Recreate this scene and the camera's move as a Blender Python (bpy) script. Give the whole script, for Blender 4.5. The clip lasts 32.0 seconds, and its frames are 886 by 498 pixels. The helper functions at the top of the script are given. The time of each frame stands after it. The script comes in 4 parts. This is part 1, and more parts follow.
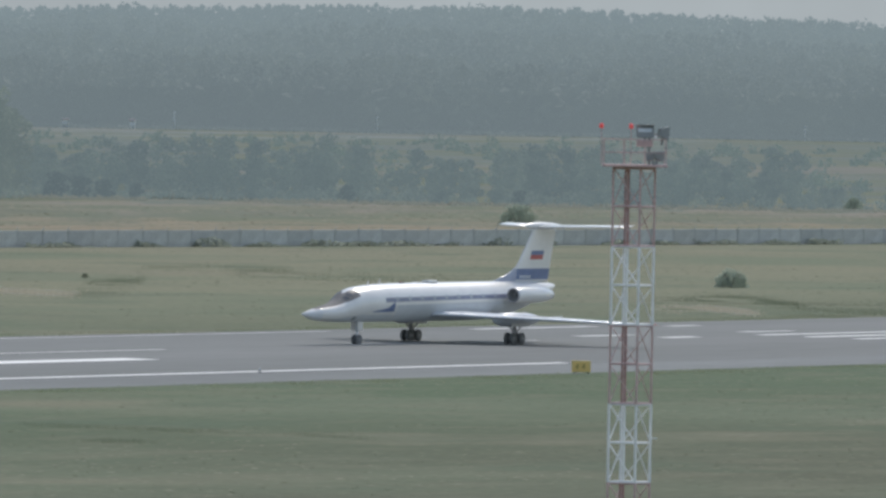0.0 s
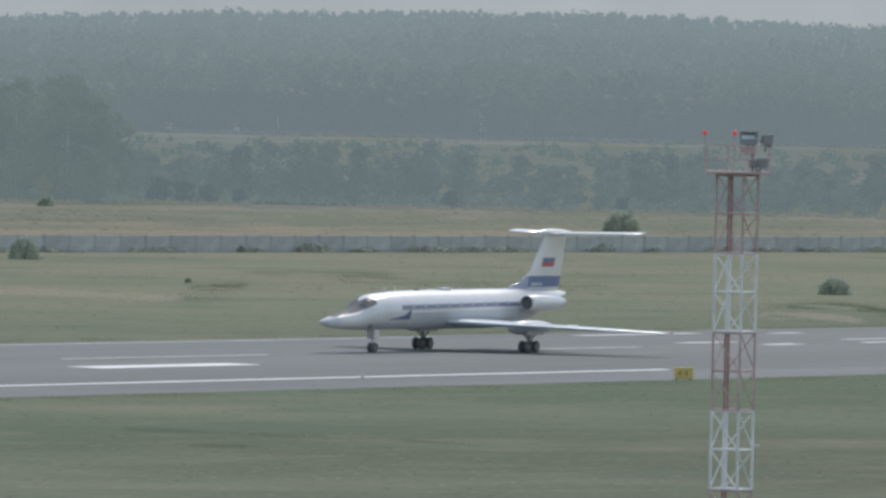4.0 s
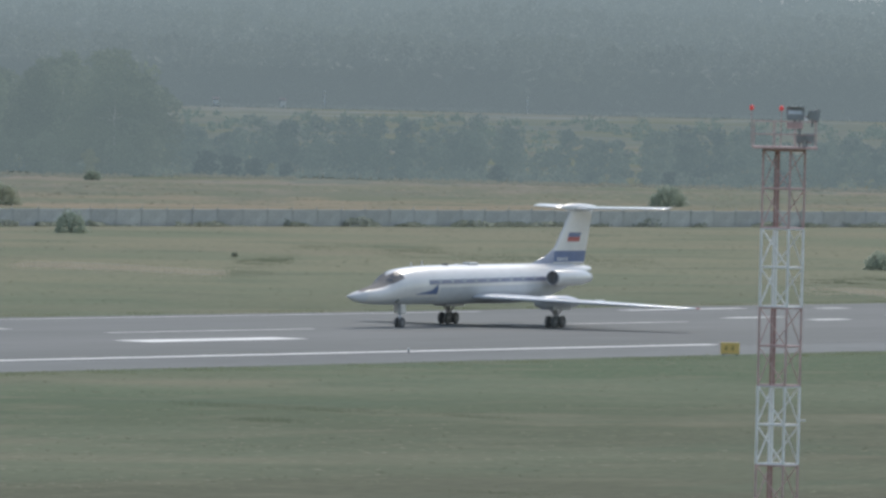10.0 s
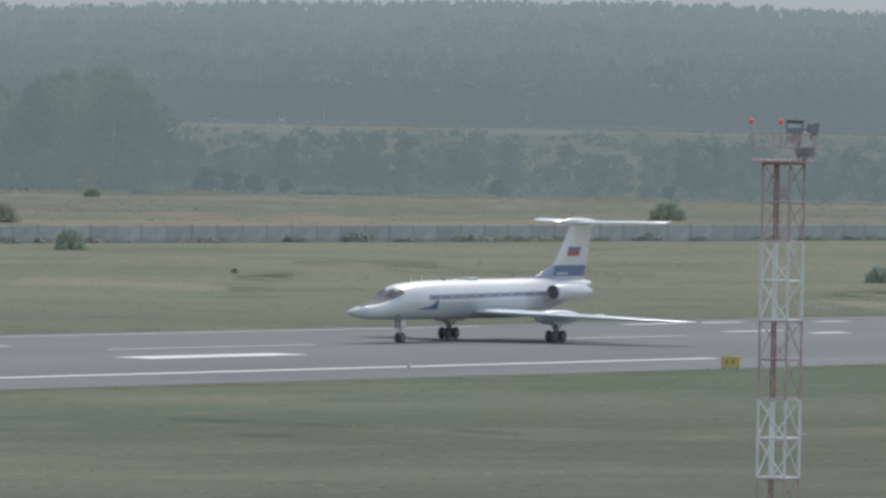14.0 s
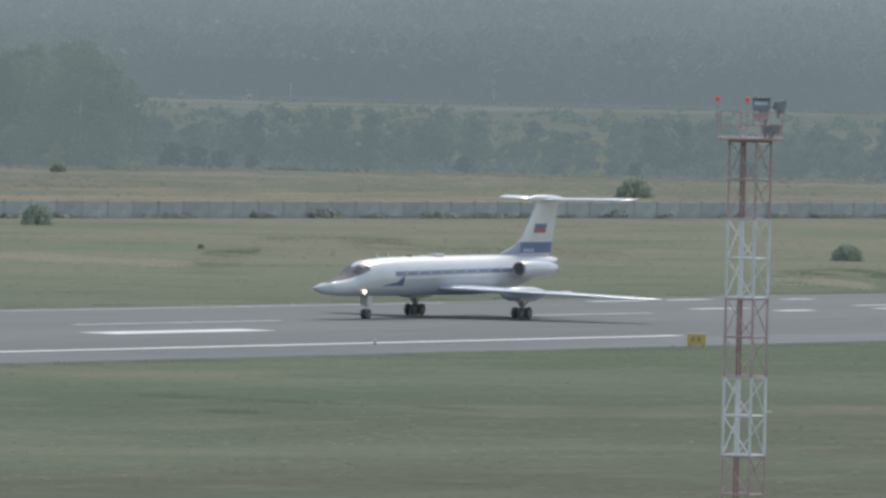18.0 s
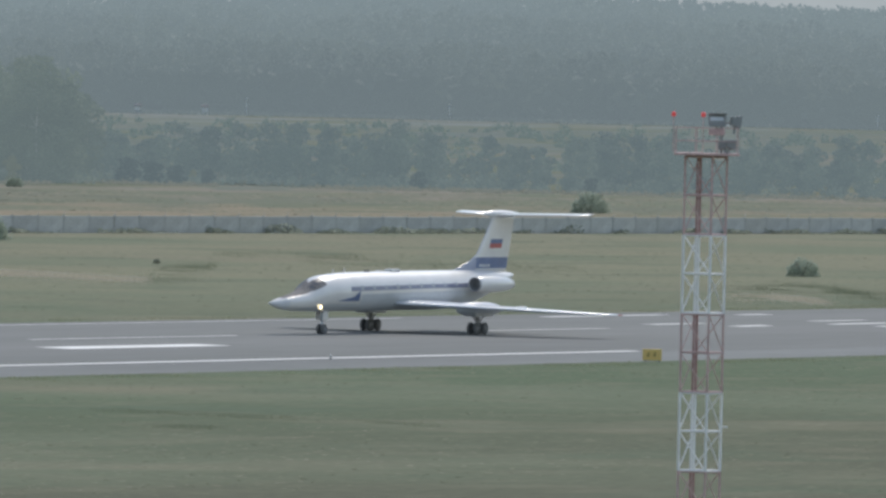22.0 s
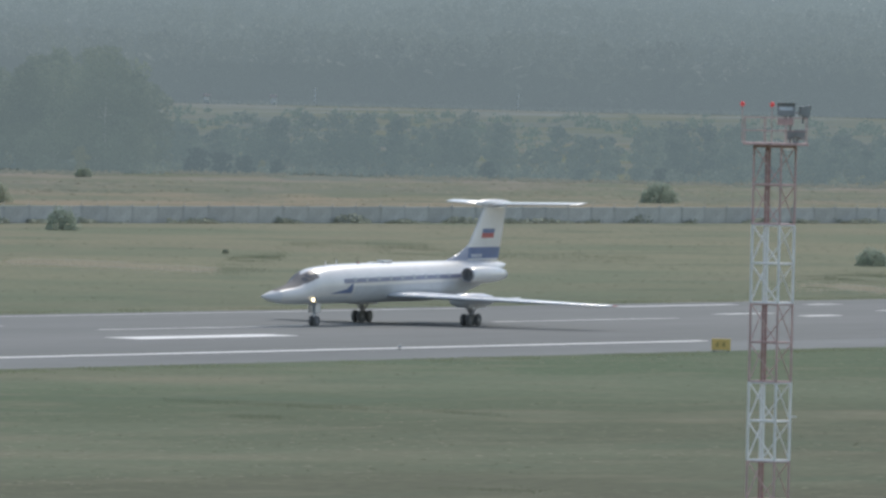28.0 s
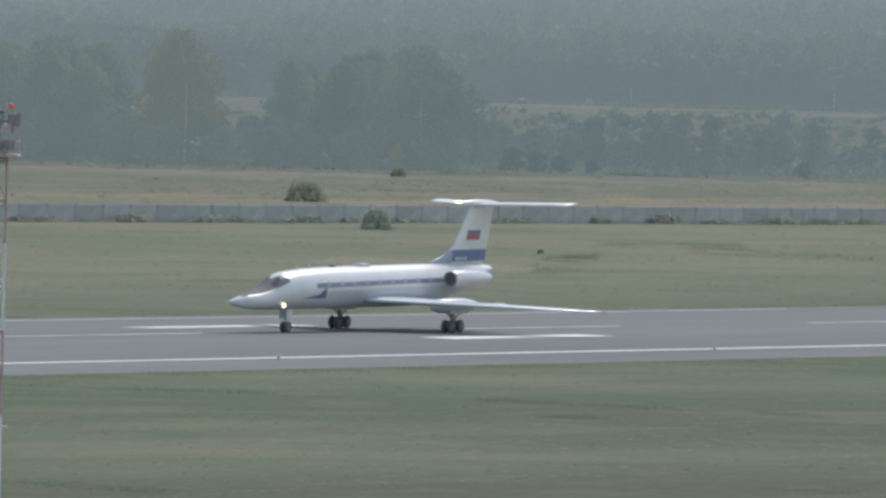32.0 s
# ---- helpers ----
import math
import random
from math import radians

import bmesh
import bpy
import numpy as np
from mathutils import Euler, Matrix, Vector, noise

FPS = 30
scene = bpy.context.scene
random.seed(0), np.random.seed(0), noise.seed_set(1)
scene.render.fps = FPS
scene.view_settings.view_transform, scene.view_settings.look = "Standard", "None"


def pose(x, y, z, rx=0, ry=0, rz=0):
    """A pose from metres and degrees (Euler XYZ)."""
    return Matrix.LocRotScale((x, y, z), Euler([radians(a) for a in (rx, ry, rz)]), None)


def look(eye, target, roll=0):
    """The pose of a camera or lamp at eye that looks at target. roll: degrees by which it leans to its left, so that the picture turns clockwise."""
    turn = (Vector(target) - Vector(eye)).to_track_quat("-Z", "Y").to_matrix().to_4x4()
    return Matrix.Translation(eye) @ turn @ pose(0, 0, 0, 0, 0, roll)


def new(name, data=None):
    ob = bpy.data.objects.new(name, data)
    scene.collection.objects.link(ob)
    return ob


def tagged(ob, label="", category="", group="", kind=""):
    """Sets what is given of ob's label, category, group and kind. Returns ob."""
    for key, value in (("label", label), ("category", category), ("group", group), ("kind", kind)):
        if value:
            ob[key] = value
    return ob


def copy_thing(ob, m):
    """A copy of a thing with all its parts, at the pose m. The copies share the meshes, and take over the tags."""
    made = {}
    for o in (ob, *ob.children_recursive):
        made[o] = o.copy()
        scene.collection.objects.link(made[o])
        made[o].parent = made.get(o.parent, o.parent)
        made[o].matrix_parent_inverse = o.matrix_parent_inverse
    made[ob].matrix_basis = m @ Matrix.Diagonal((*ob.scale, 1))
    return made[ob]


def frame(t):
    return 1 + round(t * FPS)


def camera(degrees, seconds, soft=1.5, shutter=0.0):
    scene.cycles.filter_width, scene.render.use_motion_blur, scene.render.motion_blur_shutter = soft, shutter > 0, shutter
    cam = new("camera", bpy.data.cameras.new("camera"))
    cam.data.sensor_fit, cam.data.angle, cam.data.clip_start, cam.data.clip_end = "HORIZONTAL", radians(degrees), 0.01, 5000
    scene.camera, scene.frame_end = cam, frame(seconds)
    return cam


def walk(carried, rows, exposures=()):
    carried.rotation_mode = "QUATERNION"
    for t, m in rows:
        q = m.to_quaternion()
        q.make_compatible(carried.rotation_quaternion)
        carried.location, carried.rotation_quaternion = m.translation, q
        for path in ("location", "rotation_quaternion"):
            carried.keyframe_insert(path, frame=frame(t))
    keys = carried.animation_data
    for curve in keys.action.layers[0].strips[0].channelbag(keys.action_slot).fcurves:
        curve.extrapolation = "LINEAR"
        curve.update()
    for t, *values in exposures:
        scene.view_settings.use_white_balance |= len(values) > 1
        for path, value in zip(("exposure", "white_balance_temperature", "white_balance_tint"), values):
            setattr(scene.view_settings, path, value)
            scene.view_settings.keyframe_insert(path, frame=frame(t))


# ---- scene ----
# The camera stands on a roof 21.9 m up, 900 m from the runway, and pans by hand through a long lens.
cam = camera(4.285, 32.0, soft=2.8)
EYE = (0.0, 0.0, 21.9)
# seconds, turn to the left, tilt, lean (degrees)
PAN = [
    (0.0, -0.6703, -0.8813, 1.045),  (0.5, -0.6726, -0.8365, 1.077),  (1.0, -0.5971, -0.8876, 1.233),
    (1.5, -0.4844, -0.9685, 1.266),  (2.0, -0.3612, -1.0814, 1.254),  (2.5, -0.2136, -1.0596, 1.261),
    (3.0, -0.2237, -0.9832, 1.287),  (3.5, -0.2091, -0.8545, 1.254),  (5.5, 0.0399, -0.9879, 1.419),
    (6.0, 0.0647, -1.0399, 1.534),  (6.5, 0.0070, -1.0364, 1.462),  (7.0, 0.0690, -0.9929, 1.360),
    (7.5, 0.0254, -1.0313, 1.246),  (8.0, 0.0584, -0.9948, 1.388),  (8.5, -0.0625, -1.0139, 1.465),
    (9.0, -0.0910, -1.0927, 1.467),  (9.5, 0.0002, -0.9465, 1.522),  (10.0, 0.0507, -0.9904, 1.353),
    (10.5, -0.0061, -0.9352, 1.361),  (11.0, 0.0399, -0.9073, 1.279),  (11.5, -0.0539, -0.9428, 1.199),
    (12.0, -0.0787, -0.9012, 1.189),  (12.5, -0.0514, -0.9049, 1.226),  (13.0, -0.0002, -0.8748, 1.142),
    (13.5, -0.0078, -0.8349, 1.144),  (14.0, 0.0519, -0.9174, 1.070),  (14.5, 0.0235, -0.8675, 1.214),
    (16.5, -0.0824, -1.0135, 1.311),  (17.0, -0.1005, -1.1760, 1.317),  (17.5, -0.0827, -1.1641, 1.302),
    (18.0, -0.1138, -1.0280, 1.274),  (18.5, -0.0889, -1.0060, 1.421),  (19.0, -0.1528, -0.9701, 1.383),
    (19.5, -0.2428, -0.9891, 1.282),  (20.0, -0.3787, -0.9091, 1.294),  (20.5, -0.4008, -0.7844, 1.112),
    (21.0, -0.3438, -0.9231, 1.150),  (21.5, -0.3981, -0.8954, 1.180),  (22.0, -0.3255, -0.9495, 1.330),
    (22.5, -0.2424, -0.9241, 1.413),  (23.0, -0.2601, -0.9065, 1.406),  (23.5, -0.2786, -0.9008, 1.323),
    (24.0, -0.2184, -0.9693, 1.295),  (24.5, -0.2561, -1.1137, 1.257),  (25.0, -0.3591, -1.0894, 1.235),
    (25.5, -0.2880, -1.0883, 1.319),  (27.5, -0.0473, -1.0543, 1.298),  (28.0, 0.0065, -1.0055, 1.278),
    (28.5, 0.0312, -1.0317, 1.364),  (29.0, 0.2240, -0.9308, 1.273),  (29.5, 0.3297, -0.9300, 1.332),
    (30.0, 0.4689, -0.9446, 1.379),  (30.5, 0.7249, -0.8710, 1.395),  (31.0, 0.9127, -0.9580, 1.302),
    (31.5, 1.3493, -0.9356, 1.407),  (32.0, 1.5300, -1.0400, 1.428),
]


def aim(turn, tilt, lean):
    a, b = radians(turn), radians(tilt)
    way = Vector((-math.sin(a) * math.cos(b), math.cos(a) * math.cos(b), math.sin(b)))
    return look(EYE, Vector(EYE) + way * 100, lean)


walk(cam, [(t, aim(a, b, c)) for t, a, b, c in PAN], exposures=((0.0, 0.04, 6340, 11), (32.0, 0.04, 6340, 11)))

# ---- light: bright haze, a soft high sun behind the jet and to the right ----
SUN_TO = Vector((0.35, 0.95, 1.0)).normalized()
world = bpy.data.worlds.new("hazy_sky")
scene.world = world
world.use_nodes = True
wn = world.node_tree.nodes
sky = wn.new("ShaderNodeTexSky")
sky.sky_type, sky.sun_disc = "NISHITA", False
sky.sun_elevation = math.asin(SUN_TO.z)
sky.sun_rotation = math.atan2(SUN_TO.x, SUN_TO.y)
sky.altitude, sky.air_density, sky.dust_density, sky.ozone_density = 100, 1.2, 0.8, 1.0
wn["Background"].inputs["Strength"].default_value = 0.162
# thin haze over the whole sky dulls its blue
veil = wn.new("ShaderNodeMix")
veil.data_type = "RGBA"
veil.inputs["Factor"].default_value = 0.40
veil.inputs[7].default_value = (2.5, 2.6, 2.55, 1)
world.node_tree.links.new(sky.outputs[0], veil.inputs[6])
world.node_tree.links.new(veil.outputs[2], wn["Background"].inputs["Color"])
sun_data = bpy.data.lights.new("sun", "SUN")
sun_data.energy, sun_data.angle, sun_data.color = 2.05, radians(16), (1.0, 0.92, 0.80)
sun = new("sun", sun_data)
sun.matrix_world = look((300, 900, 400), Vector((300, 900, 400)) - SUN_TO)

# ---- materials ----
def mat(name, color, rough=0.8, metal=0.0, vary=0.15, scale=1.0, fine=8.0, bump=0.0, hue=None, glow=0.0, object_random=0.0, spec=0.5, stretch=(1, 1, 1)):
    """Two scales of noise over a base colour; hue is a second colour for the large scale."""
    m = bpy.data.materials.new(name)
    m.use_nodes = True
    nt = m.node_tree
    N, L = nt.nodes, nt.links
    b = N["Principled BSDF"]
    b.inputs["Roughness"].default_value, b.inputs["Metallic"].default_value = rough, metal
    b.inputs["Specular IOR Level"].default_value = spec
    if glow:
        b.inputs["Emission Color"].default_value = (*color, 1)
        b.inputs["Emission Strength"].default_value = glow
    geo = N.new("ShaderNodeTexCoord")
    mp = N.new("ShaderNodeMapping")
    mp.inputs["Scale"].default_value = stretch
    L.new(geo.outputs["Object"], mp.inputs[0])
    big, small = N.new("ShaderNodeTexNoise"), N.new("ShaderNodeTexNoise")
    for tex, s in ((big, scale), (small, fine)):
        tex.inputs["Scale"].default_value, tex.inputs["Detail"].default_value = s, 5
        L.new(mp.outputs[0], tex.inputs["Vector"])
    ramp = N.new("ShaderNodeValToRGB")
    dark = tuple(c * (1 - vary) for c in color)
    light = hue or tuple(min(1, c * (1 + vary)) for c in color)
    ramp.color_ramp.elements[0].color, ramp.color_ramp.elements[1].color = (*dark, 1), (*light, 1)
    ramp.color_ramp.elements[0].position, ramp.color_ramp.elements[1].position = 0.32, 0.68
    L.new(big.outputs["Fac"], ramp.inputs[0])
    mix = N.new("ShaderNodeMix")
    mix.data_type, mix.blend_type = "RGBA", "MULTIPLY"
    mix.inputs["Factor"].default_value = 1.0
    fr = N.new("ShaderNodeMapRange")
    fr.inputs["From Min"].default_value, fr.inputs["From Max"].default_value = 0.25, 0.75
    fr.inputs["To Min"].default_value, fr.inputs["To Max"].default_value = 1 - vary, 1 + vary
    L.new(small.outputs["Fac"], fr.inputs["Value"])
    L.new(ramp.outputs[0], mix.inputs[6])
    L.new(fr.outputs[0], mix.inputs[7])
    out = mix.outputs[2]
    if object_random:
        info = N.new("ShaderNodeObjectInfo")
        r2 = N.new("ShaderNodeMapRange")
        r2.inputs["To Min"].default_value, r2.inputs["To Max"].default_value = 1 - object_random, 1 + object_random
        L.new(info.outputs["Random"], r2.inputs["Value"])
        mx = N.new("ShaderNodeMix")
        mx.data_type, mx.blend_type = "RGBA", "MULTIPLY"
        mx.inputs["Factor"].default_value = 1.0
        L.new(out, mx.inputs[6])
        L.new(r2.outputs[0], mx.inputs[7])
        out = mx.outputs[2]
    L.new(out, b.inputs["Base Color"])
    if bump:
        bp = N.new("ShaderNodeBump")
        bp.inputs["Strength"].default_value = bump
        L.new(small.outputs["Fac"], bp.inputs["Height"])
        L.new(bp.outputs[0], b.inputs["Normal"])
    return m


def leaves(name, a, b_, random_part=0.25, thin_part=0.12, air=None, patch=0.05, depth=None, broad=0.45):
    """Foliage: each plant and each leaf clump takes its own tone between two colours and lets light through; air:
    distance haze painted on as emission.
    """
    m = bpy.data.materials.new(name)
    m.use_nodes = True
    N, L = m.node_tree.nodes, m.node_tree.links
    b = N["Principled BSDF"]
    b.inputs["Roughness"].default_value = 0.85
    b.inputs["Specular IOR Level"].default_value = 0.2
    g = N.new("ShaderNodeNewGeometry")
    info = N.new("ShaderNodeObjectInfo")
    add = N.new("ShaderNodeMath")
    add.operation = "MULTIPLY_ADD"
    add.inputs[1].default_value = random_part
    L.new(info.outputs["Random"], add.inputs[0])
    mul = N.new("ShaderNodeMath")
    mul.operation = "MULTIPLY"
    mul.inputs[1].default_value = 1 - random_part
    L.new(g.outputs["Random Per Island"], mul.inputs[0])
    L.new(mul.outputs[0], add.inputs[2])
    tex = N.new("ShaderNodeTexNoise")
    tex.inputs["Scale"].default_value, tex.inputs["Detail"].default_value = patch, 3
    co = N.new("ShaderNodeTexCoord")
    L.new(co.outputs["Object"], tex.inputs["Vector"])
    av = N.new("ShaderNodeMix")
    av.data_type = "FLOAT"
    av.inputs["Factor"].default_value = broad
    L.new(add.outputs[0], av.inputs[2])
    L.new(tex.outputs["Fac"], av.inputs[3])
    ramp = N.new("ShaderNodeValToRGB")
    ramp.color_ramp.elements[0].color, ramp.color_ramp.elements[1].color = (*a, 1), (*b_, 1)
    ramp.color_ramp.elements[0].position, ramp.color_ramp.elements[1].position = 0.2, 0.8
    L.new(av.outputs[0], ramp.inputs[0])
    L.new(ramp.outputs[0], b.inputs["Base Color"])
    thin = N.new("ShaderNodeBsdfTranslucent")
    L.new(ramp.outputs[0], thin.inputs["Color"])
    both = N.new("ShaderNodeMixShader")
    both.inputs[0].default_value = thin_part
    L.new(b.outputs[0], both.inputs[1])
    L.new(thin.outputs[0], both.inputs[2])
    L.new(both.outputs[0], N["Material Output"].inputs["Surface"])
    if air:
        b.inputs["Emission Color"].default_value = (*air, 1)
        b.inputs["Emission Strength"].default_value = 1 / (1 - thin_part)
        # depth: the painted haze glow strengthens with distance
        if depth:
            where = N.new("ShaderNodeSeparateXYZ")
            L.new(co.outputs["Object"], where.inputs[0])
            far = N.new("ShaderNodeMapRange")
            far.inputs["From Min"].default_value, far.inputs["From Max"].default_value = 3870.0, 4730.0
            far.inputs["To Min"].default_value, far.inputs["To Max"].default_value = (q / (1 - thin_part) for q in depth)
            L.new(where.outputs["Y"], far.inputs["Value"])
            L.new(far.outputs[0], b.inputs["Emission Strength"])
    return m


M_WHITE = mat("aircraft_white_paint", (0.83, 0.82, 0.795), 0.3, 0, 0.05, 0.5, 6)
M_RADOME = mat("radome_paint", (0.70, 0.72, 0.74), 0.65, 0, 0.05, 0.5, 6, spec=0.2)
M_BELLY = mat("aircraft_grey_paint", (0.65, 0.675, 0.695), 0.4, 0, 0.06, 0.5, 5)
M_WING = mat("aircraft_wing_paint", (0.63, 0.67, 0.73), 0.3, 0.05, 0.06, 0.4, 4)
for m in (M_WHITE, M_WING):
    m.node_tree.nodes["Principled BSDF"].inputs["Coat Weight"].default_value = 0.8
    m.node_tree.nodes["Principled BSDF"].inputs["Coat Roughness"].default_value = 0.2
M_BLUE = mat("aircraft_blue_paint", (0.16, 0.215, 0.37), 0.4, 0, 0.08, 1, 6)
M_PALE_BLUE = mat("aircraft_pale_blue_paint", (0.40, 0.44, 0.56), 0.35, 0, 0.08, 1, 6)
M_STRIPE = mat("window_stripe_paint", (0.24, 0.255, 0.35), 0.3, 0, 0.12, 0.8, 5)
M_RED = mat("flag_red_paint", (0.52, 0.13, 0.12), 0.45, 0, 0.06, 1, 6)
M_GLASS = mat("cockpit_glass", (0.10, 0.115, 0.14), 0.3, 0, 0.1, 2, 8, spec=0.15)
# the panes' sky reflection is put into a pale base colour
M_PANE = mat("cabin_pane", (0.55, 0.57, 0.6), 0.15, 0, 0.1, 3, 9, spec=0.8)
M_GLARE = mat("antiglare_taupe_paint", (0.25, 0.238, 0.234), 0.8, 0, 0.1, 1, 6, spec=0.15)
M_METAL = mat("bare_metal", (0.48, 0.48, 0.49), 0.45, 0.4, 0.12, 1.5, 9)
M_DARK = mat("intake_dark", (0.30, 0.305, 0.31), 0.6, 0.1, 0.1, 2, 8)
M_TYRE = mat("tyre_rubber", (0.175, 0.178, 0.183), 0.85, 0, 0.15, 3, 14)
M_RIM = mat("wheel_rim", (0.22, 0.23, 0.24), 0.5, 0.5, 0.12, 3, 14)
M_ASPHALT = mat("runway_asphalt", (0.142, 0.154, 0.153), 0.85, 0, 0.12, 0.045, 0.9, bump=0.05, hue=(0.172, 0.182, 0.179), stretch=(0.10, 1, 1))
M_SHOULDER = mat("shoulder_concrete", (0.172, 0.184, 0.182), 0.9, 0, 0.13, 0.08, 1.1, stretch=(0.15, 1, 1))
M_MARK = mat("runway_white_paint", (0.84, 0.84, 0.82), 0.7, 0, 0.10, 0.25, 2.5, stretch=(0.3, 1, 1))
M_MARK_WORN = mat("worn_white_paint", (0.70, 0.70, 0.68), 0.8, 0, 0.22, 0.2, 2.0, stretch=(0.3, 1, 1))
M_FENCE = mat("fence_concrete", (0.52, 0.532, 0.512), 0.9, 0, 0.12, 0.5, 4, bump=0.1, object_random=0.07)
M_POST = mat("fence_post_concrete", (0.485, 0.497, 0.48), 0.9, 0, 0.12, 0.8, 5)
M_TWHITE = mat("mast_white_paint", (0.86, 0.87, 0.87), 0.6, 0, 0.07, 1, 9)
M_TRED = mat("mast_faded_red_paint", (0.58, 0.42, 0.41), 0.7, 0, 0.16, 1.2, 8)
M_TRED_DARK = mat("mast_old_red_paint", (0.38, 0.22, 0.21), 0.75, 0, 0.16, 1.2, 8)
M_LAMPBODY = mat("floodlight_body", (0.29, 0.31, 0.315), 0.6, 0.1, 0.1, 2, 9)
M_LAMPGLASS = mat("floodlight_glass", (0.62, 0.68, 0.72), 0.2, 0, 0.06, 2, 9, spec=0.9)
M_REDLAMP = mat("obstruction_red_light", (0.75, 0.10, 0.10), 0.4, 0, 0.02, 2, 8, glow=0.22)
M_SIGN = mat("sign_yellow", (0.78, 0.56, 0.20), 0.6, 0, 0.07, 2, 9)
M_SIGNBAR = mat("sign_dark_marks", (0.42, 0.30, 0.10), 0.7, 0, 0.08, 2, 9)
M_LANDING = mat("landing_lamp_lens", (1.0, 0.82, 0.50), 0.3, 0, 0.02, 2, 8, glow=4.0)
M_BEACON = mat("beacon_lens", (1.0, 0.07, 0.07), 0.3, 0, 0.02, 2, 8, glow=120.0)
M_WARMLAMP = mat("edge_light_body", (0.30, 0.30, 0.30), 0.6, 0.1, 0.1, 3, 9)
M_BARK = mat("bark", (0.16, 0.15, 0.135), 0.9, 0, 0.2, 0.8, 5)
# far bark and leaves: blue-grey haze is painted in as emission
M_FAR_BARK = mat("bark_haze_glow", (0.115, 0.140, 0.143), 0.9, 0, 0.1, 0.8, 3, glow=0.9)
M_FAR_BIRCH = mat("birch_bark_haze_glow", (0.15, 0.172, 0.175), 0.9, 0, 0.1, 0.8, 3, glow=0.9)
M_BELT = leaves("belt_leaves_haze_glow", (0.020, 0.032, 0.028), (0.165, 0.185, 0.122), 0.75, 0.3, (0.112, 0.144, 0.156), 0.16, broad=0.78)
M_GROVE = leaves("grove_leaves_haze_glow", (0.030, 0.040, 0.030), (0.180, 0.195, 0.122), 0.75, 0.3, (0.112, 0.142, 0.149), 0.14, broad=0.78)
M_OLIVE = leaves("olive_leaves_haze_glow", (0.08, 0.083, 0.045), (0.17, 0.158, 0.085), 0.5, 0.3, (0.116, 0.144, 0.145), 0.2)
M_DARK_SHRUB = leaves("dark_shrub_leaves_haze_glow", (0.018, 0.026, 0.024), (0.045, 0.058, 0.045), 0.3, 0.3, (0.107, 0.138, 0.148), 0.2)
M_EDGE = leaves("edge_weeds_haze_glow", (0.10, 0.105, 0.08), (0.17, 0.155, 0.115), 0.0, 0.4, (0.128, 0.146, 0.138), 0.08)
M_HEDGE = leaves("hedge_leaves_haze_glow", (0.035, 0.048, 0.036), (0.085, 0.10, 0.068), 0.2, 0.3, (0.120, 0.157, 0.160), 0.06)
# the wood is mostly painted haze glow, paler towards its back
M_FOREST = leaves("far_wood_leaves_haze_glow", (0.008, 0.014, 0.014), (0.080, 0.088, 0.062), 0.0, 0.3, (0.159, 0.197, 0.212), 0.02, (0.92, 1.27), 0.85)
# scrub and bush tones painted paler than real foliage to stand for haze
M_SCRUB = leaves("scrub_leaves", (0.35, 0.39, 0.31), (0.42, 0.45, 0.36), thin_part=0.65)
M_FOOT = leaves("fence_weed_leaves", (0.31, 0.35, 0.305), (0.355, 0.39, 0.335), thin_part=0.6)
M_SAND = leaves("burnt_grass", (0.56, 0.51, 0.41), (0.64, 0.58, 0.47), 0.0, 0.4)
M_BUSH = leaves("bush_leaves", (0.34, 0.40, 0.34), (0.40, 0.46, 0.38), thin_part=0.65, patch=0.6)
M_TUFT = leaves("grass_tufts", (0.150, 0.168, 0.103), (0.182, 0.196, 0.124), 0.0)
M_DRY = leaves("dry_grass_tufts", (0.235, 0.225, 0.16), (0.28, 0.26, 0.19), 0.0)
M_LUSH = leaves("lush_grass", (0.20, 0.235, 0.15), (0.25, 0.28, 0.18), 0.0)
M_VERGE = leaves("verge_grass", (0.27, 0.305, 0.20), (0.32, 0.35, 0.235), 0.0, 0.5)
# horizon haze as pure emission on a near-black base
M_HAZE = mat("painted_haze_glow", (0.385, 0.424, 0.434), 1.0, 0, 0.05, 0.004, 0.02, glow=1.0)
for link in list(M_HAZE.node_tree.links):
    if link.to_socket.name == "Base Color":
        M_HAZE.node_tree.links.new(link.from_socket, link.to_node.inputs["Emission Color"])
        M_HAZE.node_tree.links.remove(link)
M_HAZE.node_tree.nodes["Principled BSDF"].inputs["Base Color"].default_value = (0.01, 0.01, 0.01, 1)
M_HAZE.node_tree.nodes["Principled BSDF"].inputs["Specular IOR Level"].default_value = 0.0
M_HUT_ROOF = mat("pale_hut_roof", (0.25, 0.26, 0.26), 0.9, 0, 0.08, 1, 5)
M_HUT = mat("pale_hut_wall", (0.70, 0.72, 0.71), 0.8, 0, 0.08, 1, 5)

# ---- helpers of this scene ----
def finish(name, bm, material, parent=None, label="", smooth=False):
    me = bpy.data.meshes.new(name)
    if smooth:
        for f_ in bm.faces:
            f_.smooth = True
    bm.to_mesh(me)
    bm.free()
    for m in (material if isinstance(material, (list, tuple)) else (material,)):
        me.materials.append(m)
    ob = new(name, me)
    if parent is not None:
        ob.parent = parent
    if label:
        ob["label"] = label
    return ob


def part(name, bm, material, parent, label="", smooth=False):
    return finish(name, bm, material, parent, label, smooth)


def thing(name, label, category, group="", kind="", at=None):
    e = new(name)
    e.empty_display_size = 0.3
    if at is not None:
        e.matrix_basis = at
    return tagged(e, label, category, group, kind)


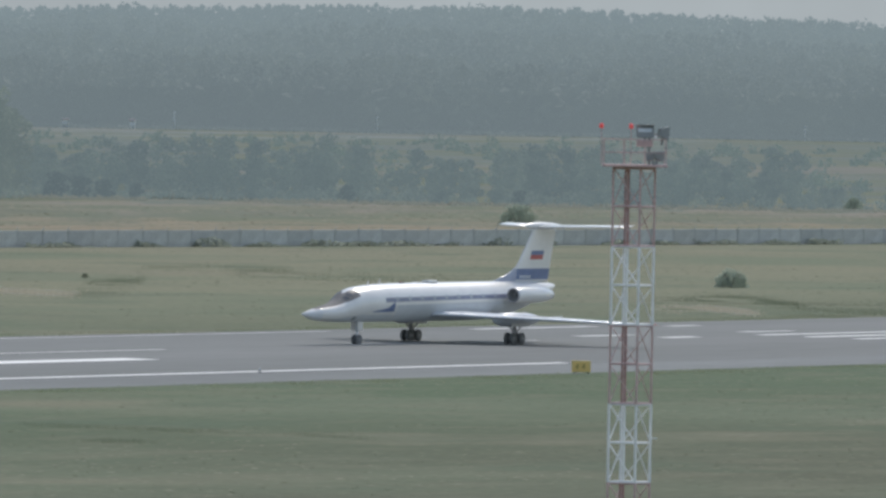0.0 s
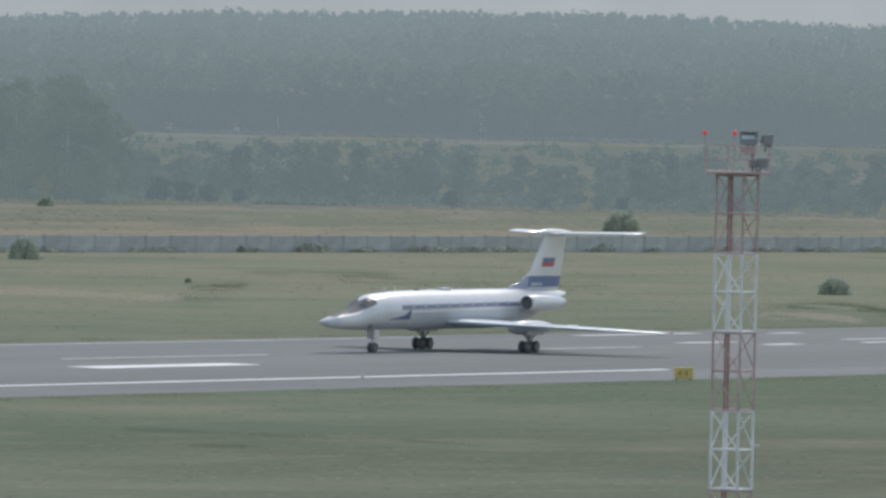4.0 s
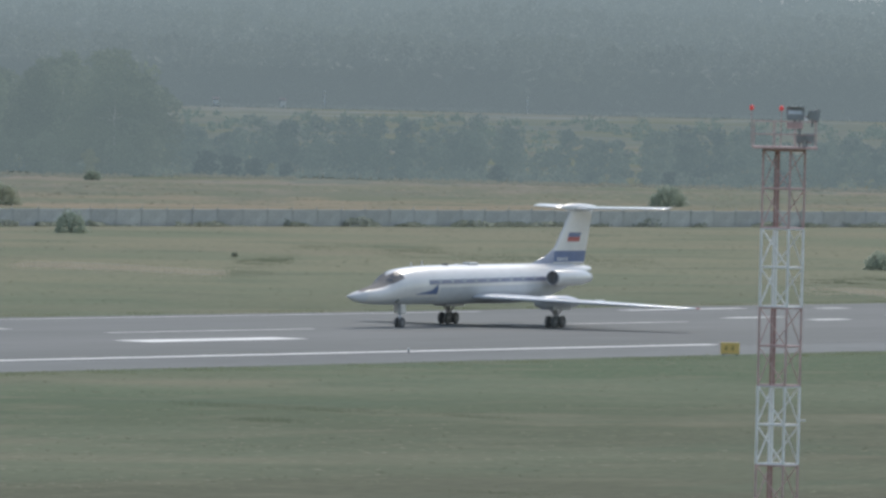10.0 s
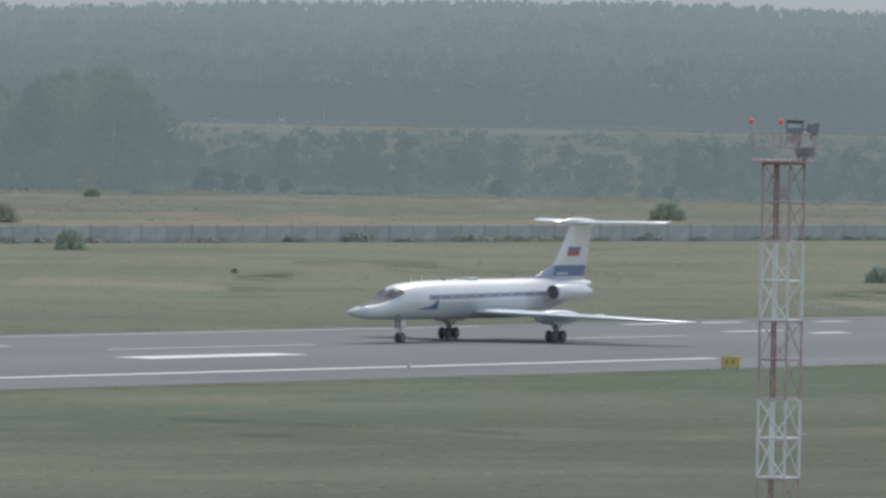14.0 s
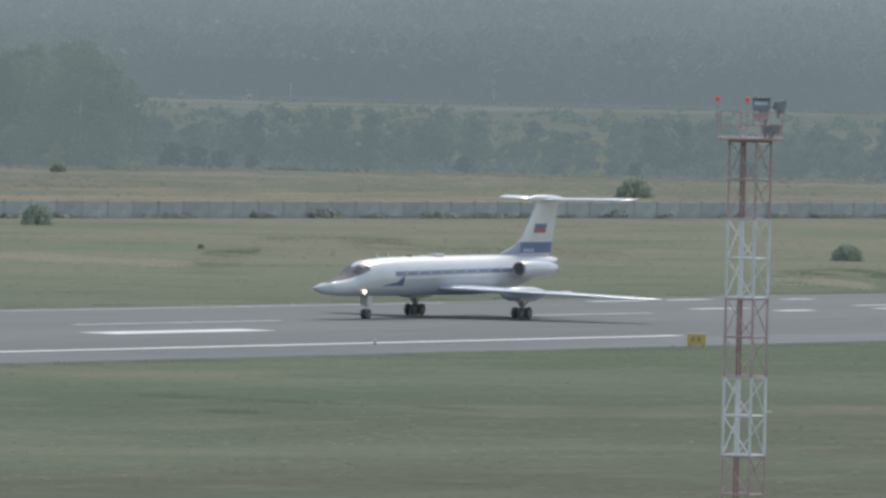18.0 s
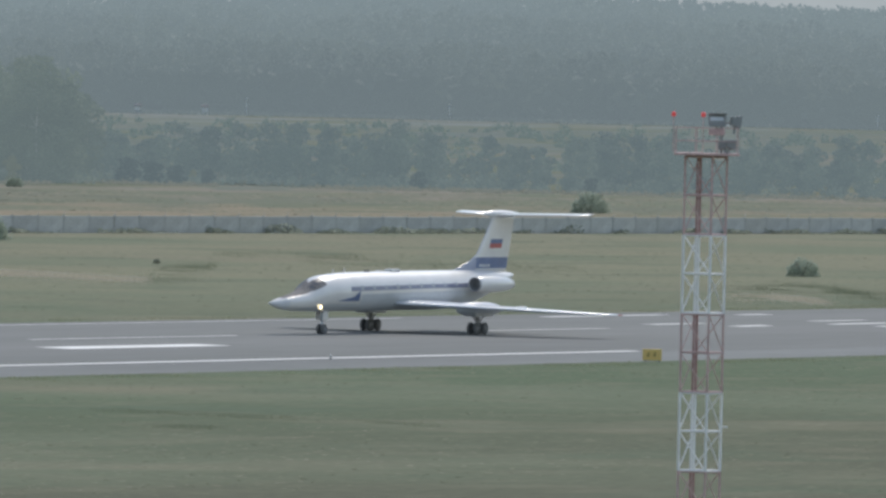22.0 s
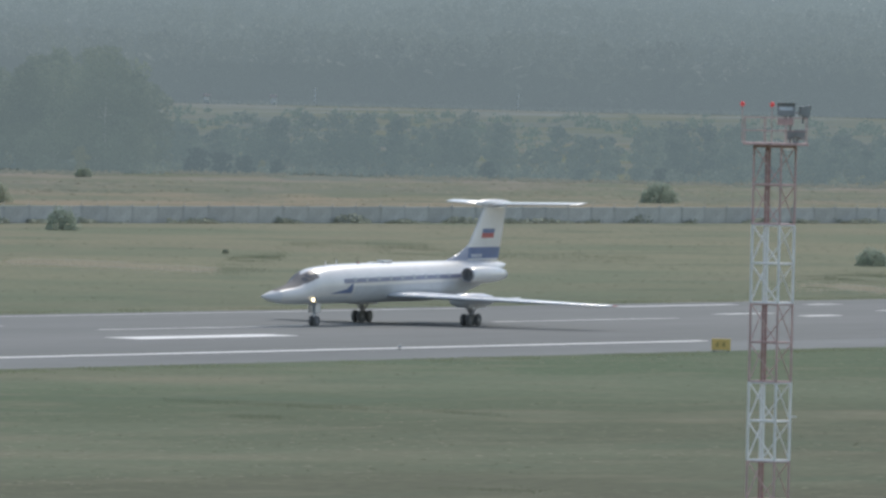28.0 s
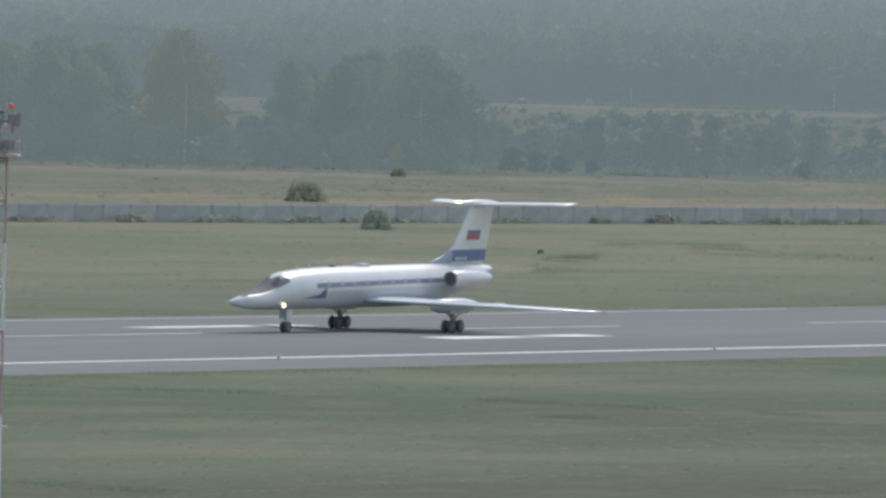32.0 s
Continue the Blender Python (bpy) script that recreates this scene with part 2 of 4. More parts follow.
def box(bm, x0, x1, y0, y1, z0, z1, bevel=0.0):
    vs = [bm.verts.new((x, y, z)) for z in (z0, z1) for x, y in ((x0, y0), (x1, y0), (x1, y1), (x0, y1))]
    fs = [bm.faces.new([vs[i] for i in q]) for q in ((3, 2, 1, 0), (4, 5, 6, 7), (0, 1, 5, 4), (1, 2, 6, 5), (2, 3, 7, 6), (3, 0, 4, 7))]
    if bevel:
        es = list({e for f_ in fs for e in f_.edges})
        bmesh.ops.bevel(bm, geom=es, offset=bevel, segments=2, affect="EDGES", profile=0.5)
    return bm


def bar(bm, a, b, r, sides=6):
    """A rod from a to b."""
    a, b = Vector(a), Vector(b)
    w = (b - a).normalized()
    s = w.orthogonal().normalized()
    t = w.cross(s)
    rings = []
    for p in (a, b):
        rings.append([bm.verts.new(p + (s * math.cos(k * math.tau / sides) + t * math.sin(k * math.tau / sides)) * r) for k in range(sides)])
    for k in range(sides):
        bm.faces.new((rings[0][k], rings[0][(k + 1) % sides], rings[1][(k + 1) % sides], rings[1][k]))
    bm.faces.new(rings[0][::-1])
    bm.faces.new(rings[1])
    return bm


def lathe(bm, axis_rows, centre, axis="x", sides=24, cap=True):
    """Rings (position along the axis, radius) round a centre line."""
    rings = []
    for s, r in axis_rows:
        ring = []
        for k in range(sides):
            c, d_ = math.cos(k * math.tau / sides) * r, math.sin(k * math.tau / sides) * r
            p = {"x": (s, c, d_), "y": (c, s, d_), "z": (c, d_, s)}[axis]
            ring.append(bm.verts.new(Vector(centre) + Vector(p)))
        rings.append(ring)
    for a, b in zip(rings, rings[1:]):
        for k in range(sides):
            bm.faces.new((a[k], a[(k + 1) % sides], b[(k + 1) % sides], b[k]))
    if cap:
        bm.faces.new(rings[0][::-1])
        bm.faces.new(rings[-1])
    bmesh.ops.recalc_face_normals(bm, faces=bm.faces[:])
    return bm


# ---- the plan: runway axis and cross-section ----
AXIS = radians(60.8)
ALONG = Vector((math.cos(AXIS), math.sin(AXIS), 0))
ACROSS = Vector((-math.sin(AXIS), math.cos(AXIS), 0))
LINE = 442.6
CROWN = 0.32


def strip_pose(u, lat=0.0, z=0.0, turn=0.0):
    p = ALONG * u + ACROSS * (LINE + lat)
    return pose(p.x, p.y, z, 0, 0, 60.8 + turn)


def crown(lat):
    return 0.02 + max(0.0, CROWN - 0.02) * max(0.0, 1 - abs(lat) / 30) - 0.066 * min(1.0, max(0.0, abs(lat) - 31) / 11.5)


def terrain(x, y):
    return 0.0 if y < 3880 else 0.0278 * (y - 3880) + 3.0 * math.sin(x * 0.011 + 1.0) * min(1, (y - 3880) / 500)


# ground: one sheet to the horizon
def ground():
    m = bpy.data.materials.new("airfield_grass")
    m.use_nodes = True
    N, L = m.node_tree.nodes, m.node_tree.links
    b = N["Principled BSDF"]
    b.inputs["Roughness"].default_value, b.inputs["Specular IOR Level"].default_value = 0.95, 0.15
    co = N.new("ShaderNodeTexCoord")
    turn = N.new("ShaderNodeMapping")
    turn.vector_type = "TEXTURE"
    turn.inputs["Rotation"].default_value = (0, 0, AXIS)
    L.new(co.outputs["Object"], turn.inputs[0])
    sep = N.new("ShaderNodeSeparateXYZ")
    L.new(turn.outputs[0], sep.inputs[0])

    def noise_tex(scale, stretch, detail=5):
        mp = N.new("ShaderNodeMapping")
        mp.inputs["Scale"].default_value = stretch
        L.new(turn.outputs[0], mp.inputs[0])
        t = N.new("ShaderNodeTexNoise")
        t.inputs["Scale"].default_value, t.inputs["Detail"].default_value = scale, detail
        L.new(mp.outputs[0], t.inputs["Vector"])
        return t

    # land cover by distance across the runway axis, its borders frayed by noise; haze is painted into the paler, bluer
    # far fields
    fray = noise_tex(0.02, (0.35, 1, 1), 6)
    wob = N.new("ShaderNodeMath")
    wob.operation = "MULTIPLY_ADD"
    wob.inputs[1].default_value = 26.0
    L.new(fray.outputs["Fac"], wob.inputs[0])
    L.new(sep.outputs["Y"], wob.inputs[2])
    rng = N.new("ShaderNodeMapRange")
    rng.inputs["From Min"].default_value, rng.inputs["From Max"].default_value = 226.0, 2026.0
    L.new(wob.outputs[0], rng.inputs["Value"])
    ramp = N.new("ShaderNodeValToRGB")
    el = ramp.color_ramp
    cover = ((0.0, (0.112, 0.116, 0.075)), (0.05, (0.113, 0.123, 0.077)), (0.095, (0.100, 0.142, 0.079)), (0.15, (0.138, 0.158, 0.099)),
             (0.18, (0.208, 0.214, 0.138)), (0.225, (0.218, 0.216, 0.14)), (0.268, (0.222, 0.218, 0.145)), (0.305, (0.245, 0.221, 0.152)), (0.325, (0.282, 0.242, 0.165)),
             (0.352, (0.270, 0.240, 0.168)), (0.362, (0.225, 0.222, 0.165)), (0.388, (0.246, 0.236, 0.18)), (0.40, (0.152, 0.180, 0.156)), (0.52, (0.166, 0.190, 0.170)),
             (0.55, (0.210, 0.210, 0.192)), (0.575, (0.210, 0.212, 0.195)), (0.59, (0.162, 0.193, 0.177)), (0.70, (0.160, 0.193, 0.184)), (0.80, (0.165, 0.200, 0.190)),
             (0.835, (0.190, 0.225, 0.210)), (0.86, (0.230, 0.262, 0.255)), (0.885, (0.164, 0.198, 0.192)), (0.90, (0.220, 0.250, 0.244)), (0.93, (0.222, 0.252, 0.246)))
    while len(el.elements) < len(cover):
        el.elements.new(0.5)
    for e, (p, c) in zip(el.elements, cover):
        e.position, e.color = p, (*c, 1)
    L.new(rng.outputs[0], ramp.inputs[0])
    out = ramp.outputs[0]
    # the rough field between the fence and the trees: tan, dull green, then pale again
    plan = N.new("ShaderNodeSeparateXYZ")
    L.new(co.outputs["Object"], plan.inputs[0])

    def calc(kind, a, b_):
        node = N.new("ShaderNodeMath")
        node.operation = kind
        for k, v in enumerate((a, b_)):
            if isinstance(v, (int, float)):
                node.inputs[k].default_value = v
            else:
                L.new(v, node.inputs[k])
        return node.outputs[0]

    rise = calc("SUBTRACT", plan.outputs["Y"], calc("MULTIPLY_ADD", plan.outputs["X"], 1.4353))
    rise.node.inputs[1].links[0].from_node.inputs[2].default_value = 1428.8
    span = calc("SUBTRACT", 456.2, calc("MULTIPLY", plan.outputs["X"], 1.325))
    part_way = calc("DIVIDE", rise, span)
    ragged = N.new("ShaderNodeTexNoise")
    ragged.inputs["Scale"].default_value, ragged.inputs["Detail"].default_value = 0.09, 6
    squeeze = N.new("ShaderNodeMapping")
    squeeze.inputs["Scale"].default_value = (1, 0.16, 1)
    L.new(co.outputs["Object"], squeeze.inputs[0])
    L.new(squeeze.outputs[0], ragged.inputs["Vector"])
    banded = calc("ADD", part_way, calc("MULTIPLY", calc("SUBTRACT", ragged.outputs["Fac"], 0.5), 0.75))
    bands = N.new("ShaderNodeValToRGB")
    rows_ = ((0.0, (0.215, 0.205, 0.150)), (0.16, (0.250, 0.215, 0.152)), (0.36, (0.285, 0.238, 0.165)), (0.48, (0.225, 0.208, 0.150)), (0.56, (0.160, 0.172, 0.128)),
             (0.70, (0.172, 0.182, 0.138)), (0.82, (0.236, 0.220, 0.176)), (0.95, (0.250, 0.232, 0.192)), (1.0, (0.172, 0.195, 0.165)))
    while len(bands.color_ramp.elements) < len(rows_):
        bands.color_ramp.elements.new(0.5)
    for e, (p, c) in zip(bands.color_ramp.elements, rows_):
        e.position, e.color = p, (*c, 1)
    L.new(banded, bands.inputs[0])
    inside = calc("MULTIPLY", calc("GREATER_THAN", part_way, 0.0), calc("LESS_THAN", part_way, 1.02))
    field = N.new("ShaderNodeMix")
    field.data_type = "RGBA"
    L.new(inside, field.inputs["Factor"])
    L.new(out, field.inputs[6])
    L.new(bands.outputs[0], field.inputs[7])
    out = field.outputs[2]
    # dry sandy streaks, darker lush streaks, fine grain
    for scale, stretch, lo, hi, col in ((0.02, (0.7, 1, 1), 0.46, 0.62, (0.150, 0.180, 0.114)), (0.035, (0.5, 1, 1), 0.55, 0.70, (0.222, 0.208, 0.142)), (0.06, (0.5, 1, 1), 0.54, 0.70, (0.104, 0.140, 0.087)), (0.14, (0.6, 1, 1), 0.50, 0.80, (0.188, 0.188, 0.126))):
        t = noise_tex(scale, stretch)
        mr = N.new("ShaderNodeMapRange")
        mr.inputs["From Min"].default_value, mr.inputs["From Max"].default_value, mr.inputs["To Max"].default_value = lo, hi, 0.75
        L.new(t.outputs["Fac"], mr.inputs["Value"])
        mx = N.new("ShaderNodeMix")
        mx.data_type = "RGBA"
        L.new(mr.outputs[0], mx.inputs["Factor"])
        L.new(out, mx.inputs[6])
        mx.inputs[7].default_value = (*col, 1)
        out = mx.outputs[2]
    t = noise_tex(1.6, (0.4, 1, 1))
    mr = N.new("ShaderNodeMapRange")
    mr.inputs["From Min"].default_value, mr.inputs["From Max"].default_value = 0.25, 0.75
    mr.inputs["To Min"].default_value, mr.inputs["To Max"].default_value = 0.8, 1.2
    L.new(t.outputs["Fac"], mr.inputs["Value"])
    mx = N.new("ShaderNodeMix")
    mx.data_type, mx.blend_type = "RGBA", "MULTIPLY"
    mx.inputs["Factor"].default_value = 1.0
    L.new(out, mx.inputs[6])
    L.new(mr.outputs[0], mx.inputs[7])
    L.new(mx.outputs[2], b.inputs["Base Color"])
    bm = bmesh.new()
    xs = [-2600, -1200, -700] + [-500 + 50 * i for i in range(21)] + [700, 1200, 2600]
    ys = [-700, 0, 300, 600, 900, 1200, 1500, 1900, 2400, 3000, 3500, 3880, 4000, 4150, 4300, 4450, 4600, 4750, 4950, 5400]
    grid = [[bm.verts.new((x, y, -0.06 + terrain(x, y))) for x in xs] for y in ys]
    for r0, r1 in zip(grid, grid[1:]):
        for i in range(len(xs) - 1):
            bm.faces.new((r0[i], r0[i + 1], r1[i + 1], r1[i]))
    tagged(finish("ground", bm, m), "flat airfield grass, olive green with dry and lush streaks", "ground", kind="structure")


ground()


# runway with a crowned cross-section, its shoulder and its painted marks
def ribbon(bm, u0, u1, lat0, lat1, lift):
    lats = sorted({lat0, lat1, *[v for v in (-30.0, 0.0, 30.0) if lat0 < v < lat1]})
    a = [bm.verts.new((u0, v, crown(v) + lift)) for v in lats]
    b = [bm.verts.new((u1, v, crown(v) + lift)) for v in lats]
    for i in range(len(lats) - 1):
        bm.faces.new((a[i], b[i], b[i + 1], a[i + 1]))
    return bm


def slab(bm, u0, u1, lat0, lat1, lift, depth):
    ribbon(bm, u0, u1, lat0, lat1, lift)
    r = bmesh.ops.extrude_face_region(bm, geom=bm.faces[:])
    for v in r["geom"]:
        if isinstance(v, bmesh.types.BMVert):
            v.co.z -= depth
    bmesh.ops.recalc_face_normals(bm, faces=bm.faces[:])
    return bm


RUN = strip_pose(0, 0)
runway = tagged(finish("runway", slab(bmesh.new(), 250, 1250, -30.6, 33.5, 0.0, 0.3), M_ASPHALT), "long grey asphalt runway with worn white markings", "runway", kind="structure")
runway.matrix_basis = RUN
shoulder = tagged(finish("pavement", slab(bmesh.new(), 250, 1250, -42.5, -30.62, -0.006, 0.25), M_SHOULDER), "pale concrete shoulder along the runway edge", "pavement", kind="structure")
shoulder.matrix_basis = RUN


def mark(name, u0, u1, lat, width, worn=False):
    part(name, slab(bmesh.new(), u0, u1, lat - width / 2, lat + width / 2, 0.008, 0.006), M_MARK_WORN if worn else M_MARK, runway)


mark("edge_line", 300, 779.2, -29.5, 1.05)
mark("edge_line", 300, 850.0, 30.0, 0.55, True)
for k in range(-7, 2):
    mark("centreline_dash", 740.6 + 59.4 * k, 770.6 + 59.4 * k, 0.0, 0.6, True)
mark("touchdown_bar", 725.5, 748.2, -11.0, 3.0)
mark("touchdown_bar", 722.0, 744.6, 12.0, 3.0)
for lat in (-11.0, -14.6, 11.0, 14.6):
    mark("touchdown_bar", 575.5, 598.2, lat, 3.0)
for i in range(7):
    mark("threshold_stripe", 868.5, 898.5, -0.3 - 4.42 * i, 1.1)
mark("threshold_stripe", 879.0, 888.5, 6.9, 1.0)
mark("threshold_stripe", 870.0, 891.0, 27.2, 1.4)
mark("threshold_stripe", 899.0, 904.0, 24.0, 1.3)
mark("designator_stroke", 849.0, 858.5, 6.3, 1.5)
mark("designator_stroke", 850.6, 856.4, -0.6, 1.3)


def edge_light():
    e = thing("runway_edge_light", "low dark runway edge light with a pale lens", "runway light", "lights along the runway edge")
    part("base", lathe(bmesh.new(), ((0, 0.16), (0.05, 0.16), (0.07, 0.06), (0.18, 0.06), (0.19, 0.09)), (0, 0, 0), "z", 10), M_WARMLAMP, e)
    part("lens", lathe(bmesh.new(), ((0.19, 0.08), (0.26, 0.08), (0.29, 0.03)), (0, 0, 0), "z", 10), M_LAMPGLASS, e)
    return e


first = None
for u in (553.5, 612.5, 671.5, 730.5):
    for lat in (-30.9, 30.9):
        m = strip_pose(u, lat, crown(30) + 0.0)
        if first is None:
            first = edge_light()
            first.matrix_basis = m
        else:
            copy_thing(first, m)

# ---- the jet: x runs aft from the main wheels, y to its right, z up from the tyres' foot ----
# along, belly, back, half width
HULL = ((-24.27, 2.43, 2.47, 0.02), (-23.8, 2.26, 2.58, 0.17), (-23.0, 2.06, 2.76, 0.38), (-21.8, 1.90, 2.98, 0.62), (-20.4, 1.82, 3.20, 0.86),
        (-19.3, 1.79, 3.46, 1.04), (-18.7, 1.78, 3.78, 1.14), (-17.9, 1.77, 4.19, 1.24), (-17.0, 1.76, 4.43, 1.33), (-15.6, 1.76, 4.56, 1.42),
        (-13.5, 1.76, 4.68, 1.48), (-10.0, 1.76, 4.74, 1.50), (-4.0, 1.76, 4.77, 1.50), (2.0, 1.78, 4.79, 1.50), (5.0, 1.98, 4.79, 1.44),
        (8.0, 2.50, 4.77, 1.26), (11.0, 3.30, 4.72, 0.90), (13.0, 3.92, 4.62, 0.50), (13.8, 4.16, 4.52, 0.26), (14.1, 4.30, 4.40, 0.05))


def hull(x):
    """Belly, back and half width at x, eased between the stations."""
    k = max(0, min(len(HULL) - 2, sum(1 for s in HULL if s[0] <= x) - 1))
    p = [HULL[max(0, k - 1)], HULL[k], HULL[k + 1], HULL[min(len(HULL) - 1, k + 2)]]
    t = (x - p[1][0]) / (p[2][0] - p[1][0])
    out = []
    for i in (1, 2, 3):
        m1 = (p[2][i] - p[0][i]) / max(1e-6, p[2][0] - p[0][0]) * (p[2][0] - p[1][0])
        m2 = (p[3][i] - p[1][i]) / max(1e-6, p[3][0] - p[1][0]) * (p[2][0] - p[1][0])
        out.append((2 * t**3 - 3 * t**2 + 1) * p[1][i] + (t**3 - 2 * t**2 + t) * m1 + (3 * t**2 - 2 * t**3) * p[2][i] + (t**3 - t**2) * m2)
    return out


def skin(x, ang, lift=0.0):
    """A point of the hull; ang 0 is its left flank, 90 its back."""
    lo, hi, w = hull(x)
    a = radians(ang)
    r = (hi - lo) / 2
    return Vector((x, -(w + lift) * math.cos(a), (lo + hi) / 2 + (r + lift) * math.sin(a)))


def ang_at(x, z):
    lo, hi, w = hull(x)
    return math.degrees(math.asin(max(-1, min(1, (z - (lo + hi) / 2) / ((hi - lo) / 2)))))


def hull_patch(bm, x0, x1, low, high, lift=0.012, nx=12, na=4, mirror=False):
    """A panel on the hull between two heights (numbers or functions of x)."""
    rows = []
    for i in range(nx + 1):
        x = x0 + (x1 - x0) * i / nx
        a0 = ang_at(x, low(x) if callable(low) else low)
        a1 = ang_at(x, high(x) if callable(high) else high)
        row = []
        for j in range(na + 1):
            p = skin(x, a0 + (a1 - a0) * j / na, lift)
            if mirror:
                p.y = -p.y
            row.append(bm.verts.new(p))
        rows.append(row)
    for r0, r1 in zip(rows, rows[1:]):
        for j in range(na):
            f_ = (r0[j], r1[j], r1[j + 1], r0[j + 1])
            bm.faces.new(f_[::-1] if mirror else f_)
    return bm


def foil(bm, stations, sides=14, upright=False, rise=0.0):
    """A wing-like body through stations (leading edge point, chord, thickness)."""
    rings = []
    for le, chord, thick in stations:
        ring = []
        for k in range(sides):
            s = k / (sides // 2) if k <= sides // 2 else (sides - k) / (sides // 2)
            c = s * s * (3 - 2 * s)
            h_ = thick * (1.48 * math.sqrt(max(c, 0)) - 0.63 * c - 1.76 * c**2 + 1.42 * c**3 - 0.51 * c**4) * 1.0 + 0.006
            h_ = h_ if k <= sides // 2 else -h_
            if k in (0, sides // 2):
                h_ = 0
            p = Vector(le) + (Vector((c * chord, h_, 0)) if upright else Vector((c * chord, 0, h_ + c * rise)))
            ring.append(bm.verts.new(p))
        rings.append(ring)
    for a, b in zip(rings, rings[1:]):
        for k in range(sides):
            bm.faces.new((a[k], a[(k + 1) % sides], b[(k + 1) % sides], b[k]))
    bm.faces.new(rings[0][::-1])
    bm.faces.new(rings[-1])
    bmesh.ops.recalc_face_normals(bm, faces=bm.faces[:])
    return bm


WHEELS = []


def wheel(parent, x, y, r, w):
    """An axle-centred wheel part with its tyre and rim, to be spun."""
    hub = lathe(bmesh.new(), ((-w * 0.42, r * 0.18), (-w * 0.40, r * 0.5), (w * 0.40, r * 0.5), (w * 0.42, r * 0.18)), (0, 0, 0), "y", 16)
    for k in range(5):
        a = k * math.tau / 5
        for s in (-1, 1):
            bar(hub, (math.cos(a) * r * 0.34, s * w * 0.38, math.sin(a) * r * 0.34), (math.cos(a) * r * 0.34, s * w * 0.47, math.sin(a) * r * 0.34), r * 0.06, 5)
    o = part("wheel", hub, M_RIM, parent)
    o.matrix_basis = pose(x, y, r)
    part("tyre", lathe(bmesh.new(), ((-w * 0.38, r * 0.5), (-w * 0.5, r * 0.66), (-w * 0.5, r * 0.85), (-w * 0.34, r * 0.98), (0, r), (w * 0.34, r * 0.98), (w * 0.5, r * 0.85), (w * 0.5, r * 0.66), (w * 0.38, r * 0.5)), (0, 0, 0), "y", 24, False), M_TYRE, o, smooth=True)
    WHEELS.append((o, x, y, r))
    return o


def aircraft():
    jet = thing("jet_airliner", "white twin-jet airliner with blue stripe, long pointed nose and T-tail", "airplane")
    # hull: white above, grey below a line along the flank
    bm = bmesh.new()
    xs = sorted({s[0] for s in HULL} | {-24.2 + 0.45 * i for i in range(85)})
    rings = []
    for x in xs:
        rings.append([bm.verts.new(skin(x, a)) for a in range(0, 360, 9)])
    for a, b in zip(rings, rings[1:]):
        for k in range(40):
            bm.faces.new((a[k], b[k], b[(k + 1) % 40], a[(k + 1) % 40]))
    bm.faces.new(rings[0][::-1])
    bm.faces.new(rings[-1])
    bmesh.ops.recalc_face_normals(bm, faces=bm.faces[:])
    fus = part("fuselage", bm, M_WHITE, jet, "glossy white fuselage with a grey belly", True)
    cone = bmesh.new()
    for mirror in (False, True):
        hull_patch(cone, -24.2, -22.0, lambda x: hull(x)[0] + 0.001, lambda x: hull(x)[1] - 0.001, 0.005, 14, 10, mirror)
    part("radome", cone, M_RADOME, fus, "matt pale nose cone", True)
    belly = bmesh.new()

    def belly_top(x):
        return 2.34 if x < -12.47 else (2.34 + (x + 12.47) * 5.8 if x < -12.35 else 3.06 + 0.012 * (x + 12))
    for mirror in (False, True):
        hull_patch(belly, -23.0, 9.0, lambda x: hull(x)[0] + 0.001, lambda x: max(hull(x)[0] + 0.02, min(belly_top(x) if x > -17 else 2.34 - (-17 - x) * 0.10, hull(x)[1] - 0.55)), 0.008, 120, 8, mirror)
    part("belly_panel", belly, M_BELLY, fus, "grey painted underside", True)

    def glare_foot(x):
        return hull(x)[1] - 0.06 - 0.05 * (x + 22.6) if x < -19 else 3.31 + 0.29 * (x + 19)
    # window stripe, chevron, white line
    for mirror in (False, True):
        part("stripe", hull_patch(bmesh.new(), -14.1, 4.6, lambda x: 3.30 + 0.012 * (x + 14), lambda x: 3.64 + 0.010 * (x + 14), 0.014, 40, 3, mirror), M_STRIPE, fus, "dark blue-grey window stripe", True)
        part("chevron", hull_patch(bmesh.new(), -15.9, -12.75, 2.56, lambda x: 2.58 + 0.13 * (x + 15.9) + max(0.0, x + 13.7) * 0.40, 0.016, 24, 6, mirror), M_BLUE, fus, "deep blue chevron", True)
        part("trim_line", hull_patch(bmesh.new(), -14.2, 4.4, lambda x: 3.655 + 0.010 * (x + 14), lambda x: 3.74 + 0.010 * (x + 14), 0.012, 40, 2, mirror), M_WHITE, fus, "thin white line", True)
        for i in range(9):
            x = -12.6 + 1.86 * i
            part("window", hull_patch(bmesh.new(), x, x + 0.36, 3.40 + 0.012 * (x + 14), 3.72 + 0.010 * (x + 14), 0.022, 2, 2, mirror), M_PANE, fus, "pale cabin window")
        for x0, x1, z0, z1 in ((-18.88, -18.50, 3.50, 3.80), (-18.42, -18.04, 3.76, 4.06), (-17.94, -17.38, 3.86, 4.26)):
            part("cockpit_window", hull_patch(bmesh.new(), x0, x1, lambda x, z0=z0, x0=x0: z0 + 0.12 * (x - x0), lambda x, z1=z1: min(z1, hull(x)[1] - 0.05), 0.02, 4, 3, mirror), M_GLASS, fus, "dark cockpit window")
        part("antiglare_panel", hull_patch(bmesh.new(), -22.6, -17.3, glare_foot, lambda x: hull(x)[1] - max(0.0, x + 18.3) * 0.07, 0.01, 30, 6, mirror), M_GLARE, fus, "dull brown anti-glare panel", True)
